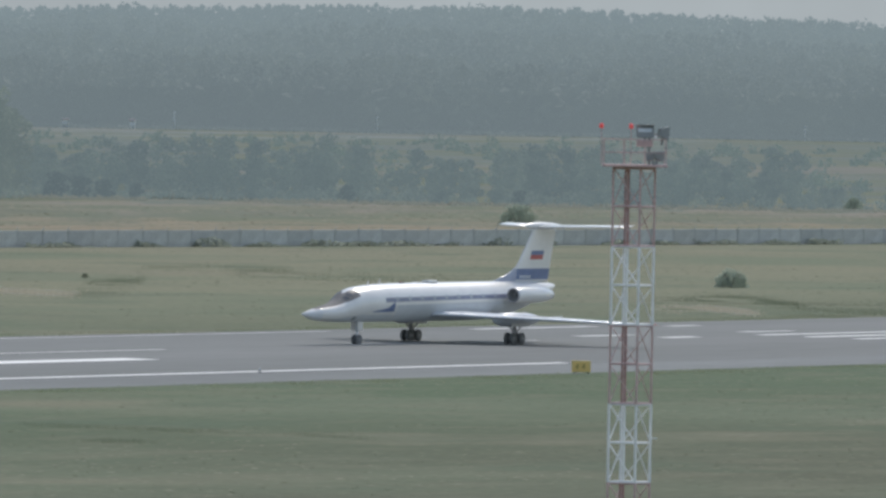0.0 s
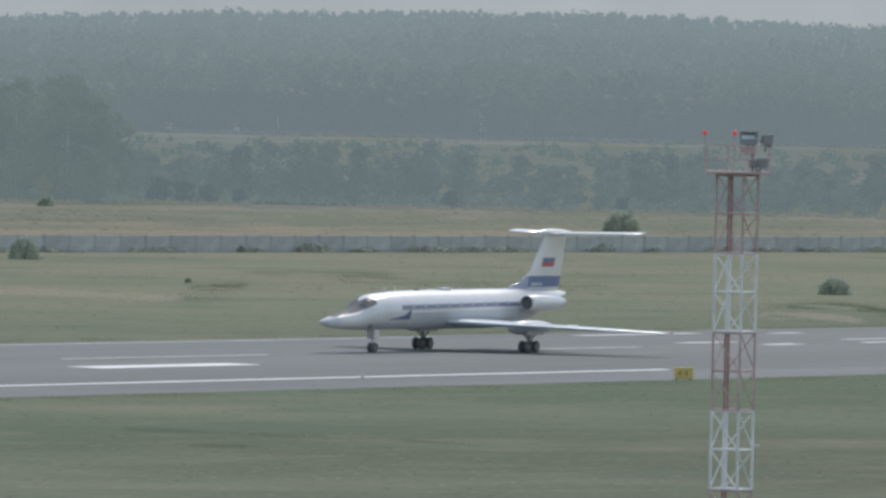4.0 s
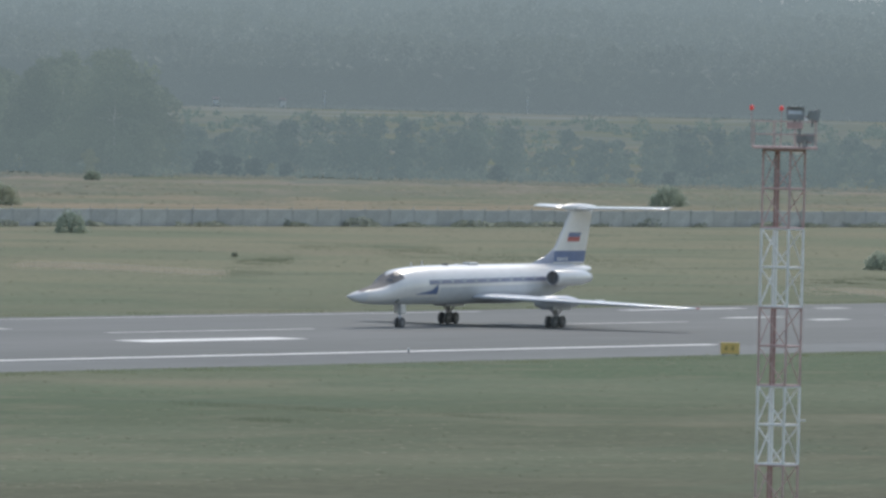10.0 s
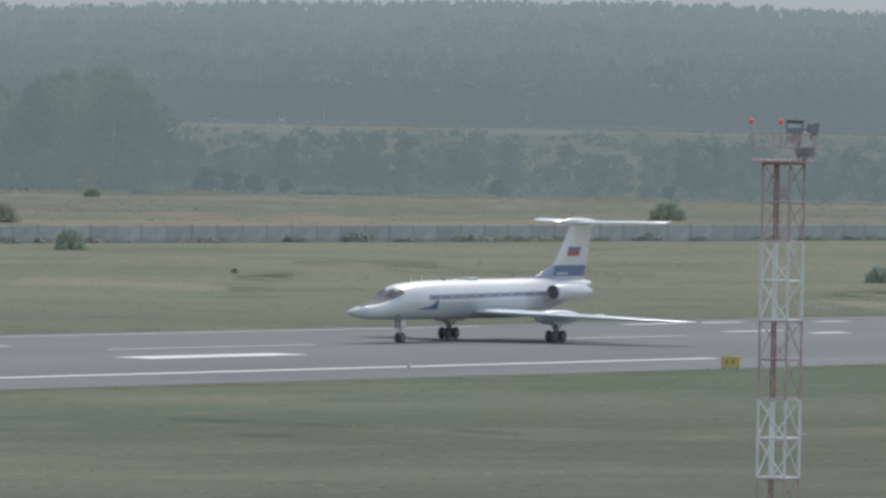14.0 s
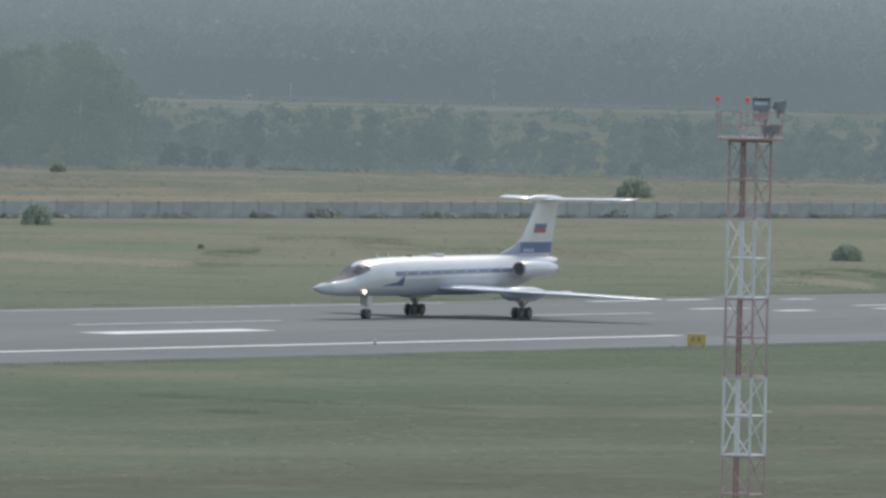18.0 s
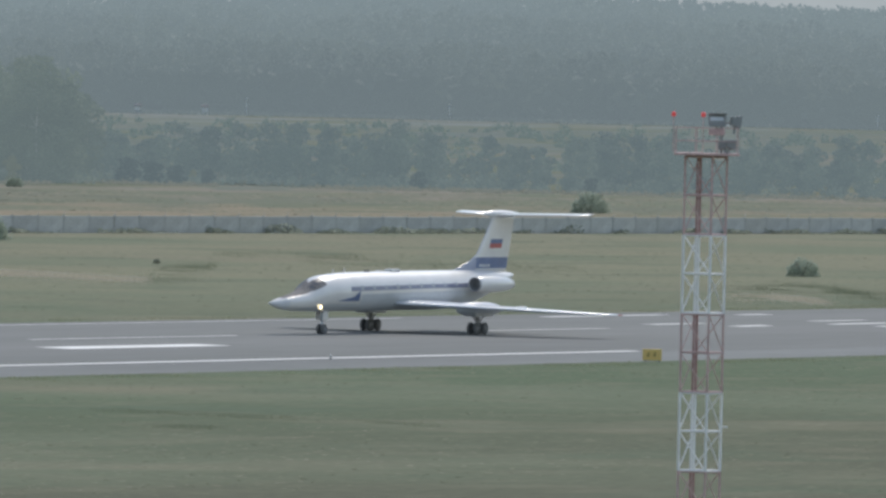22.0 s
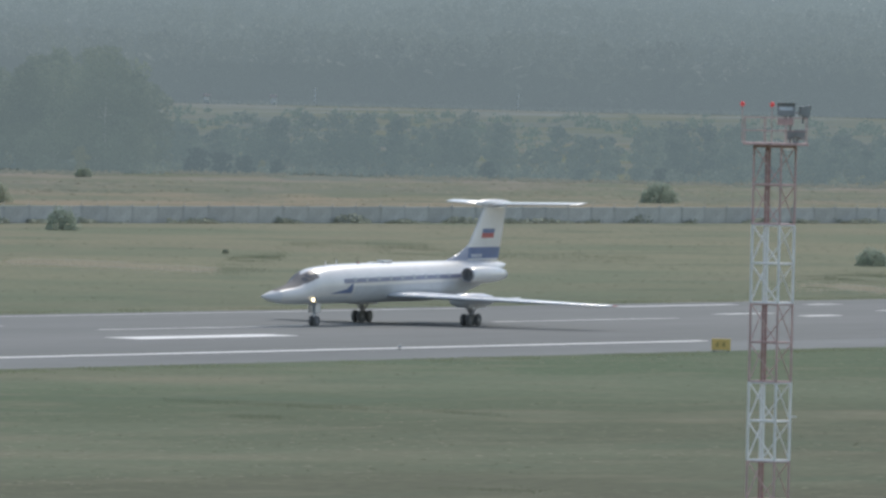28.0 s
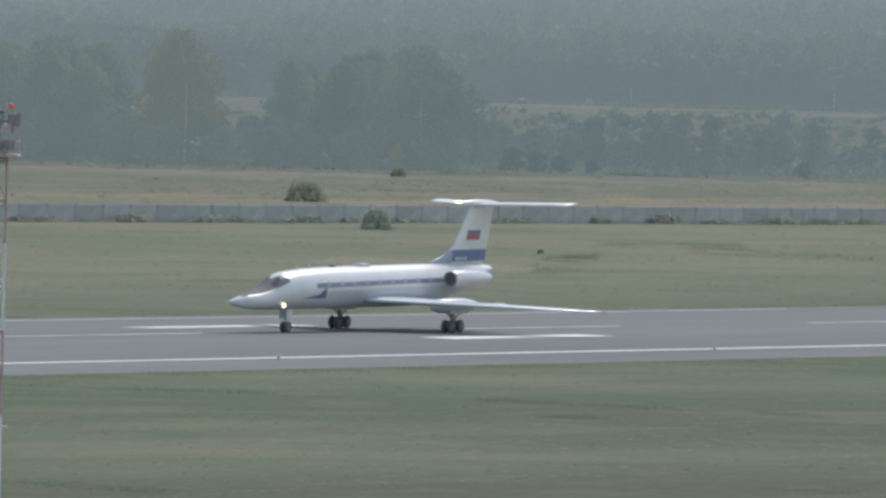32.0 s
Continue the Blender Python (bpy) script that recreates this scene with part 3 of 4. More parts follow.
    part("entry_door", hull_patch(bmesh.new(), -15.6, -14.8, 2.75, 4.35, 0.006, 3, 8), M_WHITE, fus, "", True)
    # wings
    for s in (-1, 1):
        wing = part("wing", foil(bmesh.new(), (((-7.2, s * 0.9, 2.33), 9.2, 0.54), ((-6.2, s * 1.9, 2.30), 8.0, 0.50), ((-4.05, s * 4.7, 2.17), 6.4, 0.42), ((-1.0, s * 8.7, 1.99), 4.5, 0.30), ((3.3, s * 14.2, 1.74), 2.1, 0.15), ((3.9, s * 14.5, 1.73), 1.4, 0.05)), 18), M_WING, jet, "light grey swept wing", True)
        part("wing_tip", foil(bmesh.new(), (((4.5, s * 14.42, 1.735), 1.05, 0.07), ((4.6, s * 14.56, 1.73), 0.75, 0.05)), 14), M_RED, wing, "red painted tip")
        part("gear_pod", lathe(bmesh.new(), ((-3.4, 0.02), (-3.0, 0.28), (-2.0, 0.50), (-0.5, 0.58), (1.5, 0.55), (3.0, 0.36), (4.3, 0.06)), (0, s * 4.725, 1.93), "x", 18), M_WING, wing, "grey streamlined wheel pod", True)
        for y, x0, x1, hgt in ((4.1, -1.9, 1.9, 0.10), (8.0, -0.4, 2.6, 0.06)):
            z = 2.17 - (y - 4.7) * 0.045
            part("wing_fence", box(bmesh.new(), x0 + 0.6, x1 - 0.8, s * y - 0.02, s * y + 0.02, z + 0.02, z + 0.16 + hgt, 0.015), M_WHITE, wing)
        part("flap", foil(bmesh.new(), (((1.35, s * 2.0, 2.16), 1.0, 0.07), ((1.75, s * 4.0, 2.06), 1.0, 0.06)), 10), M_METAL, wing, "bare metal flap")
        # engine
        lat = s * 2.42
        eng = part("engine", lathe(bmesh.new(), ((3.60, 0.50), (3.66, 0.565), (4.1, 0.62), (5.2, 0.66), (6.8, 0.65), (8.2, 0.56), (9.1, 0.43), (9.15, 0.40)), (0, lat, 3.76), "x", 26, False), M_WHITE, jet, "white rear engine nacelle", True)
        part("intake", lathe(bmesh.new(), ((3.61, 0.49), (3.9, 0.46), (4.4, 0.45), (4.41, 0.14), (4.1, 0.02)), (0, lat, 3.76), "x", 26, False), M_DARK, eng, "dark air intake", True)
        part("intake_lip", lathe(bmesh.new(), ((3.60, 0.49), (3.55, 0.52), (3.57, 0.555), (3.68, 0.575)), (0, lat, 3.76), "x", 26, False), M_METAL, eng, "bare metal lip", True)
        part("exhaust", lathe(bmesh.new(), ((8.95, 0.42), (9.45, 0.36), (9.44, 0.33), (9.0, 0.36), (8.98, 0.02)), (0, lat, 3.76), "x", 22, False), M_METAL, eng, "heat-stained exhaust pipe", True)
        part("pylon", foil(bmesh.new(), (((4.9, s * 0.9, 3.95), 4.2, 0.16), ((4.9, s * 1.95, 3.88), 4.0, 0.14)), 12), M_WHITE, jet)
    # fin, tailplane
    fin = part("fin", foil(bmesh.new(), (((4.0, 0, 4.70), 9.0, 0.05), ((5.6, 0, 5.05), 7.5, 0.10), ((7.05, 0, 5.47), 6.17, 0.16), ((8.15, 0, 6.0), 5.23, 0.195), ((10.5, 0, 8.72), 3.70, 0.17), ((10.75, 0, 9.02), 3.6, 0.16)), 18, True), M_WHITE, jet, "white swept tail fin", True)

    def fin_le(z):
        return float(np.interp(z, (4.70, 5.05, 5.47, 6.0, 8.72, 9.02), (4.0, 5.6, 7.05, 8.15, 10.5, 10.75)))

    def fin_te(z):
        return 13.05 + (z - 4.87) * 0.29

    def fin_patch(x0, x1, z0, z1, s, off):
        bm_ = bmesh.new()
        nx, nz = 10, 4
        rows = []
        for i in range(nx + 1):
            row = []
            for j in range(nz + 1):
                z = z0 + (z1 - z0) * j / nz
                a, b = (x0(z) if callable(x0) else x0), (x1(z) if callable(x1) else x1)
                x = a + (b - a) * i / nx
                c = max(0.0, min(1.0, (x - fin_le(z)) / (fin_te(z) - fin_le(z))))
                k = float(np.interp(z, (4.70, 5.05, 5.47, 6.0, 8.72, 9.02), (0.05, 0.10, 0.16, 0.195, 0.17, 0.16)))
                th = k * (1.48 * math.sqrt(c) - 0.63 * c - 1.76 * c**2 + 1.42 * c**3 - 0.51 * c**4) + 0.006
                row.append(bm_.verts.new((x, s * (th + off), z)))
            rows.append(row)
        for r0, r1 in zip(rows, rows[1:]):
            for j in range(nz):
                bm_.faces.new((r0[j], r1[j], r1[j + 1], r0[j + 1]))
        return bm_

    for s in (-1, 1):
        part("tail_band", fin_patch(lambda z: max(8.0, fin_le(z) + 0.02), lambda z: fin_te(z) - 0.03, 4.9, 5.76, s, 0.014), M_BLUE, fin, "deep blue band", True)
        part("fillet_panel", fin_patch(lambda z: fin_le(z) + 0.02, lambda z: max(7.98, fin_le(z) + 0.03), 4.78, 5.76, s, 0.014), M_PALE_BLUE, fin, "pale blue fillet", True)
        part("flag_stripe", fin_patch(lambda z: 10.1 + (z - 6.6) * 0.35, lambda z: 12.1 + (z - 6.6) * 0.35, 6.84, 7.18, s, 0.016), M_BLUE, fin)
        part("flag_stripe", fin_patch(lambda z: 10.1 + (z - 6.6) * 0.35, lambda z: 12.1 + (z - 6.6) * 0.35, 6.48, 6.84, s, 0.016), M_RED, fin)
        for k in range(5):
            part("registration_bar", fin_patch(8.55 + 0.36 * k, 8.78 + 0.36 * k, 5.0, 5.24, s, 0.022), M_MARK_WORN, fin, "pale plain marking bar")
        part("tailplane", foil(bmesh.new(), (((10.7, s * 0.1, 9.04), 3.7, 0.19), ((14.9, s * 5.6, 9.12), 1.75, 0.11), ((15.35, s * 5.9, 9.13), 1.2, 0.05)), 16, rise=0.16), M_WHITE, jet, "white swept tailplane", True)
    part("fin_bullet", lathe(bmesh.new(), ((9.2, 0.02), (9.5, 0.14), (10.4, 0.27), (12.0, 0.31), (13.6, 0.25), (14.9, 0.10), (15.3, 0.01)), (0, 0, 9.14), "x", 18), M_WHITE, jet, "", True)
    part("rudder", foil(bmesh.new(), (((12.12, 0, 5.88), 1.24, 0.082), ((13.1, 0, 8.5), 1.0, 0.07)), 12, True), M_WHITE, fin)
    # back fittings
    part("air_scoop", box(bmesh.new(), -5.9, -4.5, -0.32, 0.32, 4.74, 4.92, 0.06), M_BELLY, jet, "grey fairing on the back")
    part("back_fairing", foil(bmesh.new(), (((-7.6, -0.2, 4.76), 1.7, 0.10), ((-7.6, 0.2, 4.76), 1.7, 0.10)), 10), M_WHITE, jet)
    for x, h_ in ((-14.7, 0.32), (-13.0, 0.34)):
        part("antenna", foil(bmesh.new(), (((x, 0, hull(x)[1] - 0.05), 0.36, 0.06), ((x + 0.16, 0, hull(x)[1] + h_), 0.18, 0.05)), 8), M_WHITE, jet)
    # nose gear
    gear = part("nose_gear", bar(bar(bmesh.new(), (-16.04, 0, 0.40), (-16.04, 0, 1.0), 0.08, 10), (-16.04, 0, 1.0), (-15.98, 0, 1.95), 0.13, 10), M_WING, jet, "pale metal nose leg", True)
    part("axle", bar(bmesh.new(), (-16.04, -0.3, 0.4), (-16.04, 0.3, 0.4), 0.05, 8), M_METAL, gear)
    part("drag_brace", bar(bmesh.new(), (-16.0, 0, 1.15), (-14.9, 0, 1.9), 0.05, 8), M_METAL, gear)
    for s in (-1, 1):
        part("gear_door", box(bmesh.new(), -16.42, -15.66, s * 0.30 - 0.02, s * 0.30 + 0.02, 1.08, 1.86, 0.015), M_WHITE, gear)
        wheel(jet, -16.04, s * 0.20, 0.40, 0.22)
    # main gear
    for s in (-1, 1):
        leg = part("main_gear", bar(bar(bmesh.new(), (0, s * 4.725, 0.52), (0, s * 4.725, 1.7), 0.12, 10), (0, s * 4.725, 1.1), (-0.2, s * 4.725, 1.9), 0.16, 10), M_METAL, jet, "metal main leg with a four-wheel bogie", True)
        part("bogie_beam", box(bmesh.new(), -0.74, 0.74, s * 4.725 - 0.09, s * 4.725 + 0.09, 0.37, 0.56, 0.04), M_METAL, leg)
        part("drag_brace", bar(bmesh.new(), (0.1, s * 4.725, 0.85), (1.3, s * 4.725, 1.6), 0.07, 8), M_METAL, leg)
        part("drag_brace", bar(bmesh.new(), (-0.1, s * 4.725, 0.9), (-1.1, s * 4.725, 1.6), 0.06, 8), M_METAL, leg)
        for dx in (-0.65, 0.65):
            part("axle", bar(bmesh.new(), (dx, s * 4.725 - 0.42, 0.465), (dx, s * 4.725 + 0.42, 0.465), 0.06, 8), M_METAL, leg)
            for dy in (-0.25, 0.25):
                wheel(jet, dx, s * 4.725 + dy, 0.465, 0.25)
        for dy in (-0.5, 0.5):
            part("gear_door", box(bmesh.new(), -1.3, 1.5, s * 4.725 + dy - 0.02, s * 4.725 + dy + 0.02, 1.38, 1.66, 0.015), M_BELLY, leg)
    # landing lamp low on the left of the nose: a can with a lens, swung out forward when it is wanted
    lamp = part("landing_lamp", lathe(bmesh.new(), ((-0.01, 0.155), (-0.08, 0.165), (-0.085, 0.19), (0.12, 0.18), (0.26, 0.06)), (0, 0, 0), "x", 16, False), M_LAMPBODY, jet, "round landing lamp low on the nose")
    part("lens", lathe(bmesh.new(), ((-0.035, 0.01), (-0.03, 0.10), (-0.012, 0.158)), (0, 0, 0), "x", 16, False), M_LANDING, lamp, "glowing warm white lens")
    # turning beacon: a lens deep in a slotted hood
    bm = bmesh.new()
    box(bm, -0.05, 0.14, -0.09, 0.09, 0.0, 0.13)
    box(bm, -0.30, -0.05, -0.09, -0.024, 0.0, 0.13)
    box(bm, -0.30, -0.05, 0.024, 0.09, 0.0, 0.13)
    box(bm, -0.30, -0.05, -0.026, 0.026, 0.118, 0.13)
    beacon = part("beacon", bm, M_TYRE, jet, "small turning anti-collision beacon")
    part("lens", box(bmesh.new(), -0.075, -0.055, -0.0235, 0.0235, 0.012, 0.117), M_BEACON, beacon, "glowing red lens")
    return jet, lamp, beacon


jet, landing_lamp, beacon = aircraft()

# seconds, distance of the nose wheel along the runway, turn off the axis
ROLL = [(0.0, 801.60, -2.3), (0.5, 799.20, -2.0), (1.0, 796.95, -1.7), (1.5, 794.75, -1.45), (2.0, 792.85, -1.2), (2.5, 791.12, -1.0), (3.0, 789.58, -0.8), (3.5, 788.20, -0.62), (4.5, 786.05, -0.35),
        (5.5, 784.62, -0.12), (6.0, 784.16, -0.05), (6.5, 783.90, 0.0), (7.0, 783.80, 0.0), (23.6, 783.80, 0.0), (24.0, 783.74, 0.0), (24.5, 783.58, 0.0), (25.0, 783.27, 0.0), (25.5, 782.75, 0.25), (26.5, 779.9, 0.6),
        (27.5, 775.00, 0.9), (28.0, 771.75, 0.8), (28.5, 767.75, 0.75), (29.0, 763.13, 0.75), (29.5, 757.85, 0.85), (30.0, 751.95, 1.0), (30.5, 745.65, 1.15), (31.0, 738.45, 1.3), (31.5, 730.50, 1.4), (32.0, 722.05, 1.5)]


# ---- red and white lattice mast with floodlights ----
def mast(bx, by, drop, beacons):
    base = Vector((bx, by, 0))
    e = thing("lattice_mast", "red and white banded lattice steel mast with floodlights on top", "mast", "floodlight masts", at=pose(base.x, base.y, -0.06))
    part("plinth", box(bmesh.new(), -1.1, 1.1, -1.1, 1.1, 0.0, 0.26, 0.04), M_SHOULDER, e, "low concrete plinth")
    R, spin = 0.83, radians(195)
    legs = [(R * math.cos(spin + k * math.pi / 2), R * math.sin(spin + k * math.pi / 2)) for k in range(4)]
    for i in range(6):
        z0 = 0.26 + 3.0 * i - drop
        low = max(z0, 0.26)
        red = i % 2 == 1
        mt = M_TRED if red else M_TWHITE
        sec = part("mast_section", bmesh.new(), mt, e, "faded red lattice section" if red else "white lattice section")
        for k, (x, y) in enumerate(legs):
            part("leg", bar(bmesh.new(), (x, y, low), (x, y, z0 + 2.99), 0.042 if red else 0.052, 8), mt, sec)
            x2, y2 = legs[(k + 1) % 4]
            for j in range(2):
                za, zb = z0 + 1.5 * j, z0 + 1.5 * j + 1.48
                if za < 0.2:
                    continue
                part("brace", bar(bmesh.new(), (x, y, zb), (x2, y2, za + 0.02), 0.022 if red else 0.030, 5), mt, sec)
                part("strut", bar(bmesh.new(), (x, y, za + 0.01), (x2, y2, za + 0.01), 0.04, 5), mt, sec)
            part("strut", bar(bmesh.new(), (x, y, z0 + 2.97), (x2, y2, z0 + 2.97), 0.042, 5), mt, sec)
    part("stub_bracket", bar(bmesh.new(), (0.80, -0.1, 7.95), (1.05, -0.1, 7.95), 0.03, 6), M_TWHITE, e)
    # ladder and cable duct up one side, painted with the bands
    for i in range(6):
        z0 = 0.26 + 3.0 * i - drop
        low = max(z0, 0.26)
        mt = M_TRED if i % 2 == 1 else M_TWHITE
        bm = bmesh.new()
        lx, ly = -0.27, -0.30
        for dx in (-0.11, 0.11):
            bar(bm, (lx + dx * 0.6, ly, low), (lx + dx * 0.6, ly, z0 + 2.99), 0.036, 6)
        for j in range(10):
            if z0 + 0.15 + 0.3 * j > 0.2:
                bar(bm, (lx - 0.11, ly, z0 + 0.15 + 0.3 * j), (lx + 0.11, ly, z0 + 0.15 + 0.3 * j), 0.015, 5)
        part("ladder", bm, M_TRED_DARK if i % 2 == 1 else mt, e, "narrow climbing ladder")
    # top platform with rails
    zt = 18.28 - drop
    part("platform", box(bmesh.new(), -1.22, 1.24, -1.1, 1.1, zt, zt + 0.10, 0.02), M_TRED, e, "faded red steel platform")
    for x in (-1.18, -0.4, 0.4, 1.18):
        for y in (-1.05, 1.05):
            part("rail_post", bar(bmesh.new(), (x, y, zt + 0.1), (x, y, zt + 1.05), 0.016, 6), M_TRED, e)
    for z in (zt + 0.55, zt + 1.05):
        for y in (-1.05, 1.05):
            part("rail", bar(bmesh.new(), (-1.18, y, z), (1.18, y, z), 0.016, 6), M_TRED, e)
        for x in (-1.18, 1.18):
            part("rail", bar(bmesh.new(), (x, -1.05, z), (x, 1.05, z), 0.016, 6), M_TRED, e)
    for x, up in beacons:
        post = part("lamp_post", bar(bmesh.new(), (x, -0.9, zt + 0.1), (x, -0.9, zt + up), 0.016, 6), M_TRED, e)
        part("obstruction_lamp", lathe(bmesh.new(), ((0.0, 0.04), (0.02, 0.08), (0.12, 0.09), (0.18, 0.06), (0.20, 0.01)), (x, -0.9, zt + up), "z", 12), M_REDLAMP, post, "small red obstruction light", True)
    part("lamp_frame", bar(bar(bmesh.new(), (0.55, -0.4, zt + 0.1), (0.55, -0.4, zt + 1.6), 0.05, 8), (0.25, -0.4, zt + 1.25), (1.25, -0.4, zt + 1.25), 0.04, 8), M_LAMPBODY, e)
    # floodlights: tapered box housings turned several ways
    for x, z, ry, rz, w, h_ in ((0.36, zt + 1.33, -14, -82, 0.70, 0.50), (1.13, zt + 1.31, 6, 12, 0.44, 0.50), (0.58, zt + 0.42, 10, 160, 0.36, 0.36), (0.94, zt + 0.44, 10, 22, 0.38, 0.40)):
        bm = bmesh.new()
        back = [bm.verts.new((-0.26, a * w * 0.30, b * h_ * 0.30)) for a, b in ((-1, -1), (1, -1), (1, 1), (-1, 1))]
        mouth = [bm.verts.new((0.12, a * w * 0.5, b * h_ * 0.5)) for a, b in ((-1, -1), (1, -1), (1, 1), (-1, 1))]
        for k in range(4):
            bm.faces.new((back[k], back[(k + 1) % 4], mouth[(k + 1) % 4], mouth[k]))
        bm.faces.new(back[::-1])
        bm.faces.new(mouth)
        bmesh.ops.recalc_face_normals(bm, faces=bm.faces[:])
        bmesh.ops.bevel(bm, geom=bm.edges[:], offset=0.02, segments=2, affect="EDGES")
        fl = part("floodlight", bm, M_LAMPBODY, e, "dark box floodlight")
        fl.matrix_basis = pose(x, -0.55, z, 0, ry, rz)
        part("glass", box(bmesh.new(), 0.121, 0.132, -w * 0.40, w * 0.34, -h_ * 0.06, h_ * 0.24), M_LAMPGLASS, fl, "pale lamp glass")
        part("bracket", box(bmesh.new(), -0.12, -0.04, -0.04, 0.04, -h_ * 0.5 - 0.22, -h_ * 0.2), M_LAMPBODY, fl)
        for k in range(5):
            part("cooling_fin", box(bmesh.new(), -0.29, -0.20, -w * 0.28, w * 0.28, (k - 2) * h_ * 0.12 - 0.008, (k - 2) * h_ * 0.12 + 0.008), M_LAMPBODY, fl)
    part("visor", box(bmesh.new(), 0.02, 0.74, -0.74, -0.35, zt + 1.58, zt + 1.63, 0.01), M_LAMPBODY, e, "flat dark visor over the lamps")
    part("reflector", box(bmesh.new(), 0.70, 0.84, -0.66, -0.60, zt + 1.10, zt + 1.22, 0.01), M_TWHITE, e, "small pale plate between the lamps")
    part("control_box", box(bmesh.new(), 0.05, 0.66, -0.75, -0.50, zt + 0.78, zt + 1.02, 0.02), M_TRED, e, "dull red box under the lamps")
    return e


mast(12.51, 451.0, 0.0, ((-1.30, 1.46), (-0.17, 1.46)))
mast(-27.03, 411.0, 0.97, ((-0.17, 1.68), (0.98, 1.68)))


# ---- yellow sign beside the runway ----
def sign():
    e = thing("runway_sign", "low yellow airfield sign with unreadable dark marks", "sign", at=pose(20.1, 853.6, -0.06, 0, 0, 8))
    part("panel", box(bmesh.new(), -0.68, 0.68, -0.12, 0.12, 0.12, 0.95, 0.03), M_SIGN, e, "yellow sign box")
    for x in (-0.5, 0.5):
        part("foot", box(bmesh.new(), x - 0.05, x + 0.05, -0.06, 0.06, 0.0, 0.13), M_WARMLAMP, e)
    for x in (-0.28, 0.20):
        part("marking_bar", box(bmesh.new(), x - 0.07, x + 0.07, -0.128, -0.118, 0.38, 0.72), M_SIGNBAR, e)
        part("marking_bar", box(bmesh.new(), x - 0.15, x + 0.03, -0.127, -0.117, 0.46, 0.55), M_SIGNBAR, e)


sign()


# ---- concrete perimeter fence ----
def fence():
    a, b = Vector((-165.0, 1192.0, 0)), Vector((175.0, 1680.0, 0))
    way = (b - a).normalized()
    n = int((b - a).length / 5.0)
    e = thing("perimeter_fence", "weathered grey concrete panel fence across the field", "fence", at=pose(a.x, a.y, -0.06, 0, 0, math.degrees(math.atan2(way.y, way.x))))
    bm = box(bmesh.new(), 0.12, 4.88, -0.08, 0.08, 0.0, 2.0, 0.03)
    box(bm, 0.35, 4.65, -0.10, -0.075, 0.30, 0.95, 0.01)
    box(bm, 0.35, 4.65, -0.10, -0.075, 1.10, 1.75, 0.01)
    pm = bpy.data.meshes.new("panel")
    bm.to_mesh(pm)
    bm.free()
    pm.materials.append(M_FENCE)
    bm = box(bmesh.new(), -0.12, 0.12, -0.11, 0.11, 0.0, 2.08, 0.03)
    bar(bm, (0, 0, 2.1), (0, -0.2, 2.45), 0.03, 5)
    qm = bpy.data.meshes.new("post")
    bm.to_mesh(qm)
    bm.free()
    qm.materials.append(M_POST)
    rnd = random.Random(4)
    for i in range(n):
        for name, me in (("panel", pm), ("post", qm)):
            o = new(name, me)
            o.parent = e
            o.matrix_basis = pose(i * 5.0, rnd.uniform(-0.03, 0.03), rnd.uniform(-0.06, 0.0), rnd.uniform(-1.2, 1.2), 0, 0)


fence()


# ---- growth ----
def clumps(centres, sizes, rng, flat=0.8):
    """Many small ragged leaf sprays, thin and lying more or less level, as one vertex and face array."""
    n = len(centres)
    up = rng.normal(0, 1, (n, 3)) * (1, 1, 0.8) + (0, 0, 1.1 * flat)
    up /= np.linalg.norm(up, axis=1)[:, None]
    side = np.cross(up, rng.normal(0, 1, (n, 3)))
    side /= np.linalg.norm(side, axis=1)[:, None]
    fore = np.cross(up, side)
    k = sizes[:, None] * rng.uniform(0.7, 1.5, (n, 4))
    v = np.stack([centres + side * k[:, 0:1], centres + fore * k[:, 1:2] * 0.8, centres - side * k[:, 2:3], centres - fore * k[:, 3:4] * 0.8], 1).reshape(-1, 3)
    f = (np.array([(0, 1, 2), (0, 2, 3)])[None] + (np.arange(n) * 4)[:, None, None]).reshape(-1, 3)
    return v, f


def mesh_of(name, v, f, material):
    me = bpy.data.meshes.new(name)
    me.vertices.add(len(v))
    me.vertices.foreach_set("co", np.asarray(v, np.float32).ravel())
    me.loops.add(f.size)
    me.loops.foreach_set("vertex_index", np.asarray(f, np.int32).ravel())
    me.polygons.add(len(f))
    me.polygons.foreach_set("loop_start", np.arange(0, f.size, 3, dtype=np.int32))
    me.update(calc_edges=True)
    me.validate()
    me.materials.append(material)
    return me


def taper(bm, a, b, r0, r1, sides=7):
    """A limb from a to b that thins out."""
    a, b = Vector(a), Vector(b)
    w = (b - a).normalized()
    s = w.orthogonal().normalized()
    t = w.cross(s)
    rings = [[bm.verts.new(p + (s * math.cos(k * math.tau / sides) + t * math.sin(k * math.tau / sides)) * r) for k in range(sides)] for p, r in ((a, r0), (b, r1))]
    for k in range(sides):
        bm.faces.new((rings[0][k], rings[0][(k + 1) % sides], rings[1][(k + 1) % sides], rings[1][k]))
    bm.faces.new(rings[1])


def tree(seed, label, group, leaf, bark, height, width, lobes, count, size, low=0.12, taper_top=1.0):
    """A trunk with limbs that reach into the lobes of one uneven crown; it stands at the origin."""
    rng = np.random.default_rng(seed)
    ls = []
    for k in range(lobes):
        f = low + (0.90 - low) * (k + rng.uniform(0.1, 0.9)) / lobes
        wide = math.sqrt(max(0.05, 1 - ((f ** taper_top - 0.48) / 0.58) ** 2))
        a = k * 2.4 + rng.uniform(-0.5, 0.5)
        out = width * 0.5 * wide * rng.uniform(0.25, 0.72)
